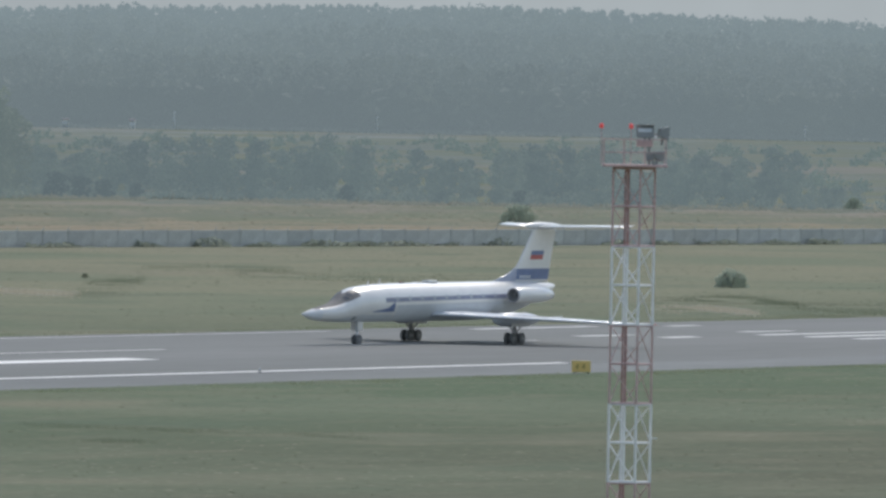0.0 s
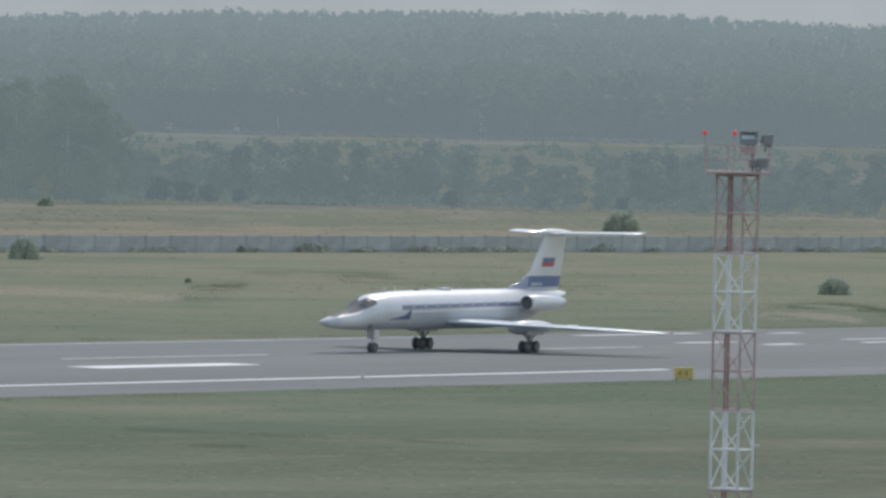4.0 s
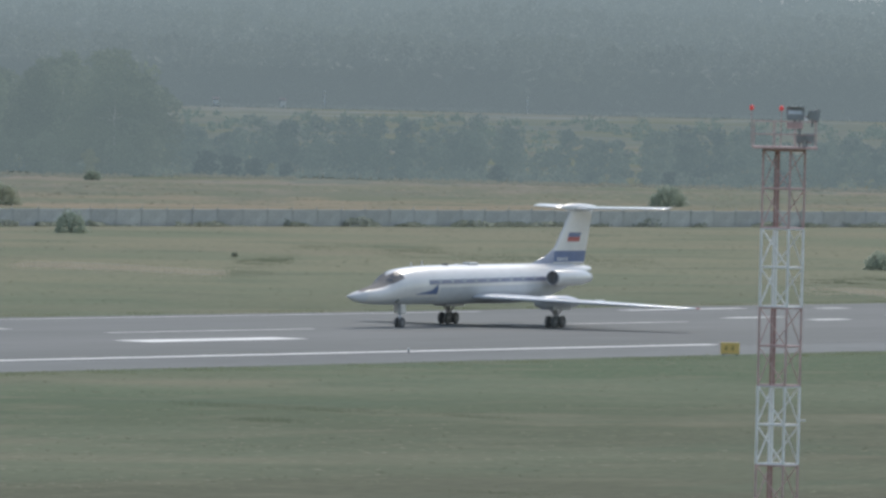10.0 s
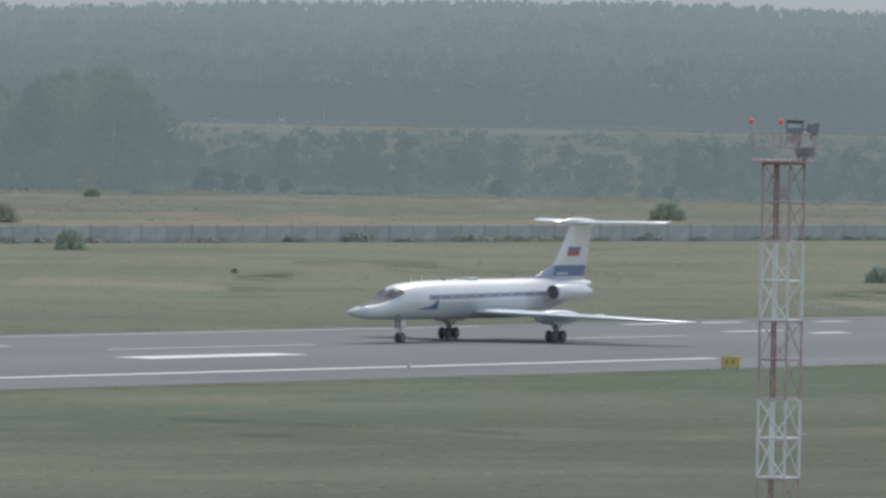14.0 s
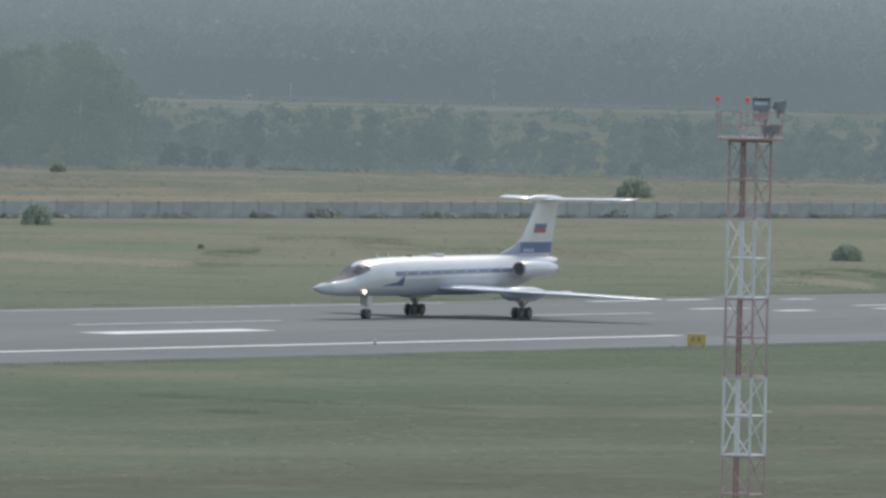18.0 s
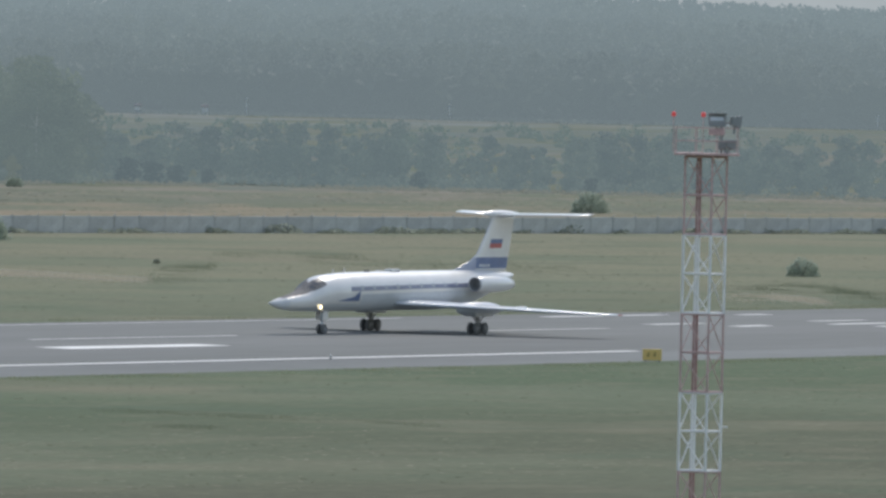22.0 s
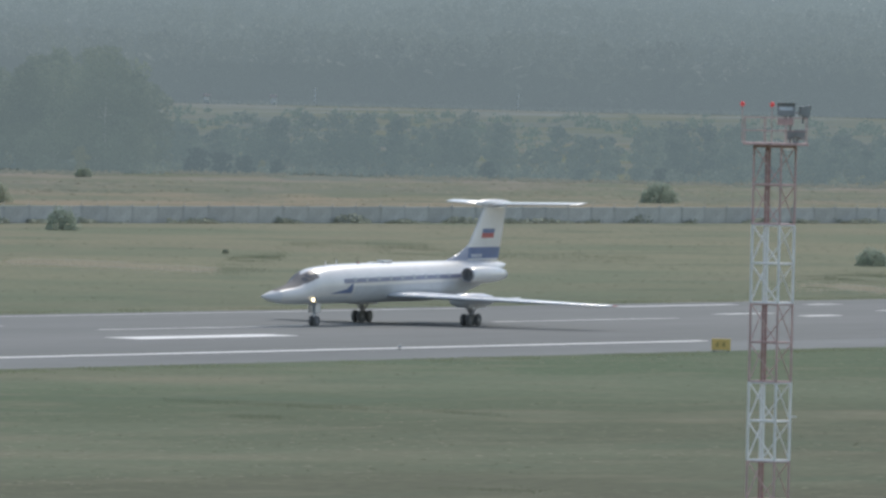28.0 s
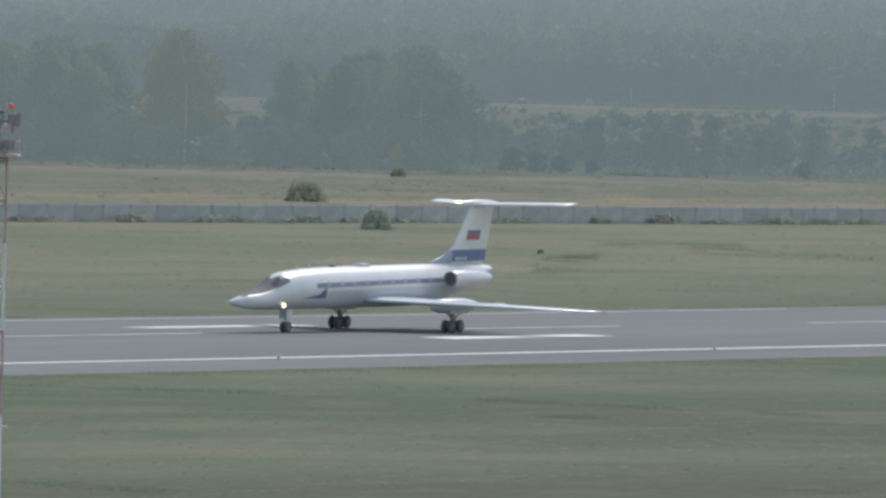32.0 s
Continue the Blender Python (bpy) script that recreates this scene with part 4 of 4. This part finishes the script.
        ls.append((math.cos(a) * out, math.sin(a) * out, height * f, width * rng.uniform(0.19, 0.30) * (0.55 + 0.45 * wide), max(height * rng.uniform(0.07, 0.12), width * 0.15)))
    ls.append((0, 0, height * 0.88, width * 0.18, height * 0.10))
    pts, sizes = [], []
    for x, y, z, r, rz in ls:
        m = max(20, int(count * r * r / sum(q[3] ** 2 for q in ls)))
        d_ = rng.normal(0, 1, (m, 3))
        d_ /= np.linalg.norm(d_, axis=1)[:, None]
        d_ *= rng.uniform(0.5, 1.08, (m, 1)) ** 0.6
        pts.append(d_ * (r, r, rz) + (x, y, z))
        sizes.append(rng.uniform(0.6, 1.3, m) * size)
    p = np.concatenate(pts)
    p[:, 2] = np.maximum(p[:, 2], 0.1)
    e = thing("tree", label, "tree", group)
    v, f = clumps(p, np.concatenate(sizes), rng)
    o = new("crown", mesh_of("crown", v, f, leaf))
    o.parent = e
    bm = bmesh.new()
    r0 = height * 0.010
    bend = [(0, 0, 0)] + [(rng.normal(0, 0.02) * height * 0.4, rng.normal(0, 0.02) * height * 0.4, height * q) for q in (0.3, 0.6, 0.86)]
    for k in range(3):
        taper(bm, bend[k], bend[k + 1], r0 * (1 - 0.3 * k), r0 * (0.7 - 0.3 * k))
    for x, y, z, r, rz in ls[:-1]:
        k = min(2, int(z / height / 0.3))
        foot = Vector(bend[k]).lerp(Vector(bend[k + 1]), 0.4)
        if foot.z < z + 0.5:
            taper(bm, foot, (x, y, z), r0 * 0.28, r0 * 0.08, 5)
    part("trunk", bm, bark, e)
    return e


def plant(kinds, places, seed):
    """The first places take the kinds themselves, the rest their copies, each turned and scaled."""
    rnd_ = random.Random(seed)
    for k, (x, y, scale) in enumerate(places):
        m = pose(x, y, -0.1, 0, 0, rnd_.uniform(0, 360))
        if k < len(kinds):
            o = kinds[k]
            o.matrix_basis = m
        else:
            o = copy_thing(kinds[rnd_.randrange(len(kinds))], m)
        o.scale = (scale * rnd_.uniform(0.9, 1.12), scale * rnd_.uniform(0.9, 1.12), scale)


# belt of smaller trees far behind the field: the taller ones in their groups, lower ones between
BELT = "trees of the belt behind the field"
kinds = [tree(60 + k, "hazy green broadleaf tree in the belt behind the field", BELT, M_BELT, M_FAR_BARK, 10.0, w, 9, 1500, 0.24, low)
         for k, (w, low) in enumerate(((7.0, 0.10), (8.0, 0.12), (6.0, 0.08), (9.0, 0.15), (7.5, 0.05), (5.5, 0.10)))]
rnd = random.Random(11)
places = []
for x, k in ((-31.5, 1.0), (-27, 0.95), (-22.5, 1.0), (-17.5, 1.02), (-13, 1.05), (-8, 1.0), (-3.5, 0.8), (3.1, 1.08), (9.0, 0.9), (37.7, 1.0), (41.5, 0.95), (46, 0.98), (49.6, 0.92), (58.7, 0.8), (64, 0.88), (70.5, 0.85), (76.0, 1.0), (79.5, 0.95)):
    places.append((x, 1912 + rnd.uniform(-6, 10), k))
x = -190.0
while x < 140:
    for row in range(2):
        k = rnd.uniform(0.50, 0.90) * (0.55 if 12 < x < 18 else 1.0) * (0.55 if x > 82 else 1.0)
        places.append((x + rnd.uniform(-2, 2), 1914 + row * rnd.uniform(14, 60) + rnd.uniform(-6, 8), k))
    x += rnd.uniform(2.8, 4.6)
plant(kinds, places, 12)
kinds = [tree(70 + k, "hazy dark green pointed young tree in the belt", BELT, M_BELT, M_FAR_BARK, 8.0, 4.4, 8, 1100, 0.22, 0.05, 0.6) for k in range(2)]
plant(kinds, [(22.2, 1903, 0.85), (25.9, 1906, 0.92), (30.9, 1904, 1.0), (-5.2, 1901, 0.7), (54.0, 1905, 0.75), (13.0, 1907, 0.6), (-36.0, 1902, 0.7)], 13)

# tall grove in three masses with openings between, the middle one turning olive
GROVE = "trees of the tall grove"
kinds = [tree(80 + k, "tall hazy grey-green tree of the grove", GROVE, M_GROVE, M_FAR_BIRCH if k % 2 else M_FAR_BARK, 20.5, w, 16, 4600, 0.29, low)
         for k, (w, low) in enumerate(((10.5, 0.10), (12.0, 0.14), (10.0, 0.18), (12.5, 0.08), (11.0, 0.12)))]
places = []
for x0, x1, rows in ((-195.0, -105.0, 3), (-73.5, -46.5, 3)):
    x = x0
    while x <= x1:
        for row in range(rows):
            k = rnd.uniform(0.80, 1.03) * (0.82 if x > -50 else 1.0)
            places.append((x + rnd.uniform(-1.8, 1.8), 1874 + row * rnd.uniform(9, 15) + rnd.uniform(-3, 3) + 0.12 * (x + 43), k))
        x += rnd.uniform(5.0, 6.8)
plant(kinds, places, 14)
kinds = [tree(90 + k, "tall hazy tree of the grove, turning olive", GROVE, M_OLIVE, M_FAR_BIRCH, 21.5, 10.2, 13, 3600, 0.29, 0.32) for k in range(2)]
plant(kinds, [(-94.6, 1868, 0.94), (-91.0, 1866, 1.04), (-88.6, 1874, 0.90), (-92.8, 1878, 0.98)], 15)
kinds = [tree(94 + k, "low hazy green tree at the foot of the grove", GROVE, M_GROVE, M_FAR_BARK, 8.5, 7.5, 9, 1500, 0.26, 0.05) for k in range(2)]
plant(kinds, [(x + rnd.uniform(-1, 1), 1862 + rnd.uniform(-3, 6), rnd.uniform(0.72, 0.98)) for x in (-103, -100, -96.5, -93, -88, -84.5, -81, -77.5, -72, -64, -52, -110, -117, -124)], 16)
kinds = [tree(100 + k, "low dark green shrub at the foot of the tree belt", "dark shrubs along the belt", M_DARK_SHRUB, M_FAR_BARK, 4.2, 4.6, 7, 1000, 0.2, 0.05) for k in range(2)]
plant(kinds, [(-39.6, 1886, 1.0), (-35.8, 1888, 0.85), (-32.0, 1889, 0.75), (-27.0, 1890, 0.6), (6.5, 1891, 0.7), (52.0, 1892, 0.75), (34.0, 1892, 0.6)], 18)
kinds = [tree(98, "small yellowish autumn tree before the grove", GROVE, M_OLIVE, M_FAR_BIRCH, 4.4, 3.0, 7, 800, 0.18, 0.05)]
plant(kinds, [(-57.4, 1858, 1.0), (-29.5, 1900, 0.55)], 17)


# shrubs that fill the belt's foot, and hedges across the far fields
def thicket(name, n, x0, x1, y0, y1, h0, h1, clump, seed, label, cover, leaf):
    rng = np.random.default_rng(seed)
    cs, ss = [], []
    for k in range(n):
        x, y = rng.uniform(x0, x1), rng.uniform(y0, y1)
        if noise.noise((x * 0.035, y * 0.02, seed)) < cover:
            continue
        hgt = rng.uniform(h0, h1)
        m = int(26 * max(1.0, hgt / clump / 4))
        d_ = rng.normal(0, 1, (m, 3))
        d_ /= np.linalg.norm(d_, axis=1)[:, None]
        d_ *= rng.uniform(0.4, 1.0, (m, 1))
        d_[:, 2] = np.abs(d_[:, 2])
        cs.append(d_ * (hgt * 0.75, hgt * 0.75, hgt * 0.9) + (x, y + 0.10 * x, -0.05))
        ss.append(rng.uniform(0.6, 1.2, m) * clump)
    c, s = np.concatenate(cs), np.concatenate(ss)
    v, f = clumps(c, s, rng, 0.9)
    tagged(new(name, mesh_of(name, v, f, leaf)), label, "shrubs", kind="stuff")


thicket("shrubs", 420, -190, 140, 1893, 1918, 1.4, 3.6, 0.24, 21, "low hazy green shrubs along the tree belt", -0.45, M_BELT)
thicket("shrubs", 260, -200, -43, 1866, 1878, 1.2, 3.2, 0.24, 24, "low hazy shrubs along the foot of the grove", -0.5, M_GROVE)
# pale edge weeds, glowing with painted haze, also cover the trees' shadow
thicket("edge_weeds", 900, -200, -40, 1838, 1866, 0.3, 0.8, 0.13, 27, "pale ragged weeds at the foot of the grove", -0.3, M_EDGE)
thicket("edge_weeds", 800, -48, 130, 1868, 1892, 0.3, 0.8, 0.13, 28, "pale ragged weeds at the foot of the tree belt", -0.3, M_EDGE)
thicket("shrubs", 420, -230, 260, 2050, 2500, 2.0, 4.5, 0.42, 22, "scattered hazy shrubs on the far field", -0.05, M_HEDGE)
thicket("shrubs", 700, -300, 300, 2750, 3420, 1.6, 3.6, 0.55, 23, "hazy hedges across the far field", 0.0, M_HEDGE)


def bush(seed, x, y, w, h_, label, leaf=None):
    rng = np.random.default_rng(seed)
    pts = rng.normal(0, 1, (2200, 3))
    pts /= np.linalg.norm(pts, axis=1)[:, None]
    pts *= rng.uniform(0.8, 1.0, (2200, 1))
    pts[:, 2] = np.abs(pts[:, 2])
    pts *= (w / 2, w / 2, h_ * 0.92)
    # limbs of uneven reach give a ragged outline
    way = pts / (w / 2, w / 2, h_ * 0.92)
    reach = np.array([0.94 + 0.26 * noise.noise(Vector(q) * 2.3 + Vector((seed * 3.1, 0, 0))) + 0.12 * noise.noise(Vector(q) * 6.0) for q in way])
    pts *= reach[:, None]
    pts = np.concatenate([pts, pts[:300] * rng.uniform(0.55, 0.85, (300, 1))])
    v, f = clumps(pts, np.concatenate([rng.uniform(0.5, 1.2, 2200) * 0.021, rng.uniform(0.02, 0.035, 300)]) * w, rng)
    e = thing("bush", label, "bush", at=pose(x, y, -0.06))
    o = new("foliage", mesh_of("foliage", v, f, leaf or M_BUSH))
    o.parent = e
    bm = bmesh.new()
    for k in range(5):
        a = k * 1.3
        bar(bm, (0, 0, 0), (math.cos(a) * w * 0.25, math.sin(a) * w * 0.25, h_ * 0.7), 0.04, 5)
    part("stems", bm, M_BARK, e)
    return e


bush(1, 29.7, 1655, 6.0, 3.3, "round dark green bush behind the fence")
bush(2, 43.6, 1207, 3.9, 2.1, "lone green bush on the grass before the fence")
bush(3, -42.6, 1318, 4.2, 2.9, "round green bush before the fence")
bush(4, -58.5, 1520, 6.0, 3.4, "pale straggling bush behind the fence", M_SCRUB)
bush(5, -22.1, 1196, 0.9, 0.6, "small dark weed on the grass", M_SCRUB)
bush(7, -55.3, 1806, 3.0, 1.7, "low dark bush on the rough field")
bush(6, 88.0, 1900, 3.4, 2.8, "dark bush at the field's edge")


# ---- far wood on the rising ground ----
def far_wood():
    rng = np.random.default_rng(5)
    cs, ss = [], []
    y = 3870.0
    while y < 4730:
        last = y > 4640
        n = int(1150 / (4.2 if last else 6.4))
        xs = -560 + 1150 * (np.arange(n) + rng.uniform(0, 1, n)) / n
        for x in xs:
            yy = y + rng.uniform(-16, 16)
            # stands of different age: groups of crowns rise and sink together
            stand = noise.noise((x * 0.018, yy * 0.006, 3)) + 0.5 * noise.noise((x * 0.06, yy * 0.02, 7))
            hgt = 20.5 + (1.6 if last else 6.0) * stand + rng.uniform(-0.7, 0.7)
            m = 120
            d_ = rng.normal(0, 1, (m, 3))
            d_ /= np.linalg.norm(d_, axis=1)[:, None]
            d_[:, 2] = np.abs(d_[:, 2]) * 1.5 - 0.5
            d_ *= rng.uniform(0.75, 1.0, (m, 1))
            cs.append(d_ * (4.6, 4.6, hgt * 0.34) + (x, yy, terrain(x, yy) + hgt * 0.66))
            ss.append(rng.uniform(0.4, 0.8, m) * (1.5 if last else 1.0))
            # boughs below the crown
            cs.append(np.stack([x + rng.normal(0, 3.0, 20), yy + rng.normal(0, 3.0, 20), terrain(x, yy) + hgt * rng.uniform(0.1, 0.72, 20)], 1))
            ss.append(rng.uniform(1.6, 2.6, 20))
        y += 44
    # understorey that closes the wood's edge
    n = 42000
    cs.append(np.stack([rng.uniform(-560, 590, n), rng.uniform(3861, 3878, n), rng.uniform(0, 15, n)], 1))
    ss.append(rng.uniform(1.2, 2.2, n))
    # low glowing brush that runs out into the field and covers the wood's shadow
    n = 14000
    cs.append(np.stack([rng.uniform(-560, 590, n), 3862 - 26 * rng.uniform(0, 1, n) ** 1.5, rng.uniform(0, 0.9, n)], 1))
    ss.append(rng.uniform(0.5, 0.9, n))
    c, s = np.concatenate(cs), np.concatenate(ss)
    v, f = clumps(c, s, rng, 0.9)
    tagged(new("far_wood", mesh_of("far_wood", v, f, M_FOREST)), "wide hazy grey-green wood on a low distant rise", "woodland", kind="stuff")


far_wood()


# a glowing wall, painted as pale haze, closes the view behind the wood
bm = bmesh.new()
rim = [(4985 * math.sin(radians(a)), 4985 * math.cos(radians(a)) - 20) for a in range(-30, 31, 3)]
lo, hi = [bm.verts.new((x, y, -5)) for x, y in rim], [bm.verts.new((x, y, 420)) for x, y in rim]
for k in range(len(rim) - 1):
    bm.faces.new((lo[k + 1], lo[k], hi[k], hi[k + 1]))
tagged(finish("backdrop", bm, M_HAZE), "pale grey glowing wall painted as horizon haze behind the wood", "sky", kind="structure")


# low pale huts at the edge of the far field
for x, y, w, h_ in ((-78.3, 3860, 2.0, 3.2), (-56.5, 3858, 1.9, 3.4)):
    hut = thing("hut", "small pale hut at the edge of the far wood", "hut", at=pose(x, y - 14, -0.06))
    part("wall", box(bmesh.new(), -w / 2, w / 2, -1.5, 1.5, 0, h_ * 0.75, 0.05), M_HUT, hut)
    bm = bmesh.new()
    vs = [bm.verts.new(p) for p in ((-w / 2 - 0.2, -1.7, h_ * 0.75), (w / 2 + 0.2, -1.7, h_ * 0.75), (w / 2 + 0.2, 1.7, h_ * 0.75), (-w / 2 - 0.2, 1.7, h_ * 0.75), (-w / 2 - 0.2, 0, h_), (w / 2 + 0.2, 0, h_))]
    for q in ((0, 1, 5, 4), (2, 3, 4, 5), (0, 4, 3), (1, 2, 5), (3, 2, 1, 0)):
        bm.faces.new([vs[k] for k in q])
    part("roof", bm, M_HUT_ROOF, hut)
for x, h_ in ((162.0, 5.0), (-43.0, 6.0), (23.0, 5.5)):
    pole = thing("utility_pole", "slim pale pole at the edge of the far wood", "pole", "poles before the far wood", at=pose(x, 3846, -0.06))
    part("shaft", bar(bmesh.new(), (0, 0, 0), (0, 0, h_), 0.16, 8), M_HUT, pole)
    part("crossarm", bar(bmesh.new(), (-0.6, 0, h_ - 0.5), (0.6, 0, h_ - 0.5), 0.06, 6), M_HUT, pole)


# ---- grass: ragged tufts over the near field and beyond the runway ----
def tufts(name, n, lat0, lat1, u0, u1, size, material, seed, label, patchy=0.0):
    rng = np.random.default_rng(seed)
    u, l = rng.uniform(u0, u1, n), rng.uniform(lat0, lat1, n)
    keep = np.ones(n, bool)
    if patchy:
        for k in range(n):
            keep[k] = noise.noise((u[k] * 0.012, l[k] * 0.06, seed)) > patchy
    u, l = u[keep], l[keep]
    n = len(u)
    p = np.stack([u * ALONG.x + (LINE + l) * ACROSS.x, u * ALONG.y + (LINE + l) * ACROSS.y, np.full(n, -0.06)], 1)
    hgt, wid, a = size * rng.uniform(0.5, 1.3, n), size * rng.uniform(12, 34, n), rng.uniform(0, math.pi, n)
    d_ = np.stack([np.cos(a), np.sin(a), np.zeros(n)], 1) * wid[:, None] * 0.5
    e_ = np.stack([-np.sin(a), np.cos(a), np.zeros(n)], 1) * wid[:, None] * 0.3
    top = p + np.stack([rng.normal(0, 0.2, n) * wid, rng.normal(0, 0.2, n) * wid, hgt], 1)
    v = np.stack([p - d_, p + d_, p - e_, p + e_, top], 1).reshape(-1, 3)
    f = (np.array([(0, 2, 4), (2, 1, 4), (1, 3, 4), (3, 0, 4)])[None] + (np.arange(n) * 5)[:, None, None]).reshape(-1, 3)
    tagged(new(name, mesh_of(name, v, f, material)), label, "grass", kind="stuff")


tufts("grass", 34000, -260, -43, 380, 900, 0.02, M_TUFT, 3, "short mown green grass with ragged tufts", -0.15)
tufts("dry_grass", 14000, -260, -50, 380, 900, 0.02, M_DRY, 4, "dry straw-coloured patches of grass", 0.22)
tufts("tall_grass", 24000, 36, 250, 560, 1300, 0.03, M_TUFT, 5, "taller rough grass beyond the runway", -0.1)
tufts("weeds", 16000, 300, 470, 700, 1700, 0.05, M_DRY, 6, "dry yellowish weeds behind the fence", -0.1)

tufts("scrub_grass", 9000, 320, 470, 700, 1700, 0.06, M_TUFT, 7, "greenish rough grass behind the fence", 0.1)


# strips where the grass grows lush and dark, or has burnt dry
def strips(name, lines, width, per_metre, size, material, seed, label, patchy=-9.0, tall=0.0):
    rng = np.random.default_rng(seed)
    pts = []
    for line in lines:
        for (x0, y0), (x1, y1) in zip(line, line[1:]):
            n = int(math.hypot(x1 - x0, y1 - y0) * per_metre)
            s_ = rng.uniform(0, 1, (n, 1))
            pts.append(np.concatenate([x0 + (x1 - x0) * s_ + rng.normal(0, 0.5, (n, 1)), y0 + (y1 - y0) * s_ + rng.normal(0, width, (n, 1))], 1))
    p = np.concatenate(pts)
    p = p[np.array([noise.noise((q[0] * 0.16, q[1] * 0.11, seed)) > patchy for q in p])]
    lift = np.array([max(0.0, 0.35 + noise.noise((q[0] * 0.22, 0.0, seed + 3))) for q in p]) * rng.uniform(0, 1, len(p)) * tall
    c = np.concatenate([p, (lift - 0.05)[:, None]], 1)
    v, f = clumps(c, rng.uniform(0.6, 1.4, len(p)) * size, rng, 0.45)
    tagged(new(name, mesh_of(name, v, f, material)), label, "grass", kind="stuff")


strips("lush_grass", (((-46.1, 722), (-37.5, 717), (-29.2, 714.7)), ((-16.7, 712.6), (-10.8, 708.8), (-3.4, 703.2)), ((-12.4, 684), (-8.8, 683.8)), ((-12.0, 684), (-9.2, 683.6)), ((-11.2, 635), (-9.1, 635.5)), ((-0.5, 701.3), (3.7, 697.5)), ((-0.4, 584.3), (5.1, 580.8)), ((-36, 566), (-27.5, 558))),
       2.6, 150, 0.024, M_LUSH, 31, "dark lush strips of grass along old furrows", -0.15)
strips("lush_grass", (((-21.1, 1171), (-16.3, 1187)), ((-22.5, 1120), (-17, 1116)), ((32.8, 1120), (41.8, 1147), (47.2, 1119), (55.1, 1118), (70, 1120)), ((44, 1066), (53.9, 1094), (75, 1110)), ((-6.9, 1230), (6, 1221), (21, 1216)), ((-16.9, 1271), (-1.4, 1260))),
       15.0, 200, 0.035, M_LUSH, 32, "dark rough weeds on the field beyond the runway", -0.12)
strips("dry_grass", (((-41.6, 1129), (-36.6, 1134), (-29.9, 1123), (-21.5, 1110)), ((33, 1092), (37.4, 1098), (41, 1083)), ((-41, 1131), (-30, 1124))), 8.0, 260, 0.06, M_SAND, 33, "pale burnt strips of grass", -0.45)


def along_runway(lat):
    a, b = strip_pose(560, lat).translation, strip_pose(960, lat).translation
    return (((a.x, a.y), (b.x, b.y)),)


strips("verge", along_runway(-45.0), 3.0, 70, 0.045, M_VERGE, 35, "green ragged verge along the runway shoulder", -0.1)
strips("verge", along_runway(37.0), 3.5, 55, 0.05, M_VERGE, 36, "green ragged verge beyond the runway", -0.1)
strips("weeds", (((-165.0, 1190.5), (175.0, 1678.5)),), 1.0, 40.0, 0.16, M_FOOT, 34, "straggling weeds along the fence foot", -0.05, 1.3)


def motions():
    # the roll in small even steps, so that wheels and body agree
    ts, us, vs = (np.array(c) for c in zip(*ROLL))
    slope = np.gradient(us, ts)
    slope[(ts >= 7.0) & (ts <= 23.6)] = 0.0

    def run(t):
        k = int(max(0, min(len(ts) - 2, np.searchsorted(ts, t, side="right") - 1)))
        w = ts[k + 1] - ts[k]
        s = (t - ts[k]) / w
        u = (2 * s**3 - 3 * s**2 + 1) * us[k] + (s**3 - 2 * s**2 + s) * w * slope[k] + (3 * s**2 - 2 * s**3) * us[k + 1] + (s**3 - s**2) * w * slope[k + 1]
        return float(u), float(np.interp(t, ts, vs))

    def dip(t):
        # the nose leg sinks a little under full thrust
        return float(np.interp(t, (0.0, 24.2, 26.0, 30.0, 32.0), (0.0, 0.0, -0.25, -0.36, -0.42)))

    times = [i / 10 for i in range(0, 71)] + [10.0, 15.0, 20.0] + [i / 10 for i in range(236, 321)]
    rows = []
    for t in times:
        u, turn = run(t)
        rows.append((t, strip_pose(u + 16.04, 0, CROWN - 0.04, turn) @ Matrix.Rotation(radians(dip(t)), 4, "Y")))
    walk(jet, rows)
    spin_times = [i / 10 for i in range(0, 71)] + [15.0] + [i / 10 for i in range(236, 290)] + [29 + i / 30 for i in range(0, 91)]
    for o, x, y, r in WHEELS:
        walk(o, [(t, pose(x, y, r + max(0.0, -x - 10) * 2.655 * math.sin(-radians(dip(t)))) @ Matrix.Rotation(-(us[0] - run(t)[0]) / r, 4, "Y")) for t in spin_times])
    # the lamp lies turned into the flank until it is swung out forward
    def lamp_at(y, turn):
        return pose(-18.0, y, 2.12, 0, -2, turn)
    away, ahead = lamp_at(-0.80, -88), lamp_at(-1.0, 0)
    walk(landing_lamp, [(0.0, away), (17.15, away), (17.25, lamp_at(-0.92, -45)), (17.36, lamp_at(-1.0, -8)), (17.4, ahead), (32.0, ahead)])
    # the beacon turns once in 1.075 s and shows its slot towards the camera at 13 s
    base, n = pose(-9.35, 0, 4.72), int(32 / 0.1075)
    face = 28.0
    walk(beacon, [(min(32.0, i * 0.1075), base @ pose(0, 0, 0, 0, 0, face + (min(32.0, i * 0.1075) - 13.0) / 1.075 * 360)) for i in range(n + 2) if i * 0.1075 <= 32.05])


motions()
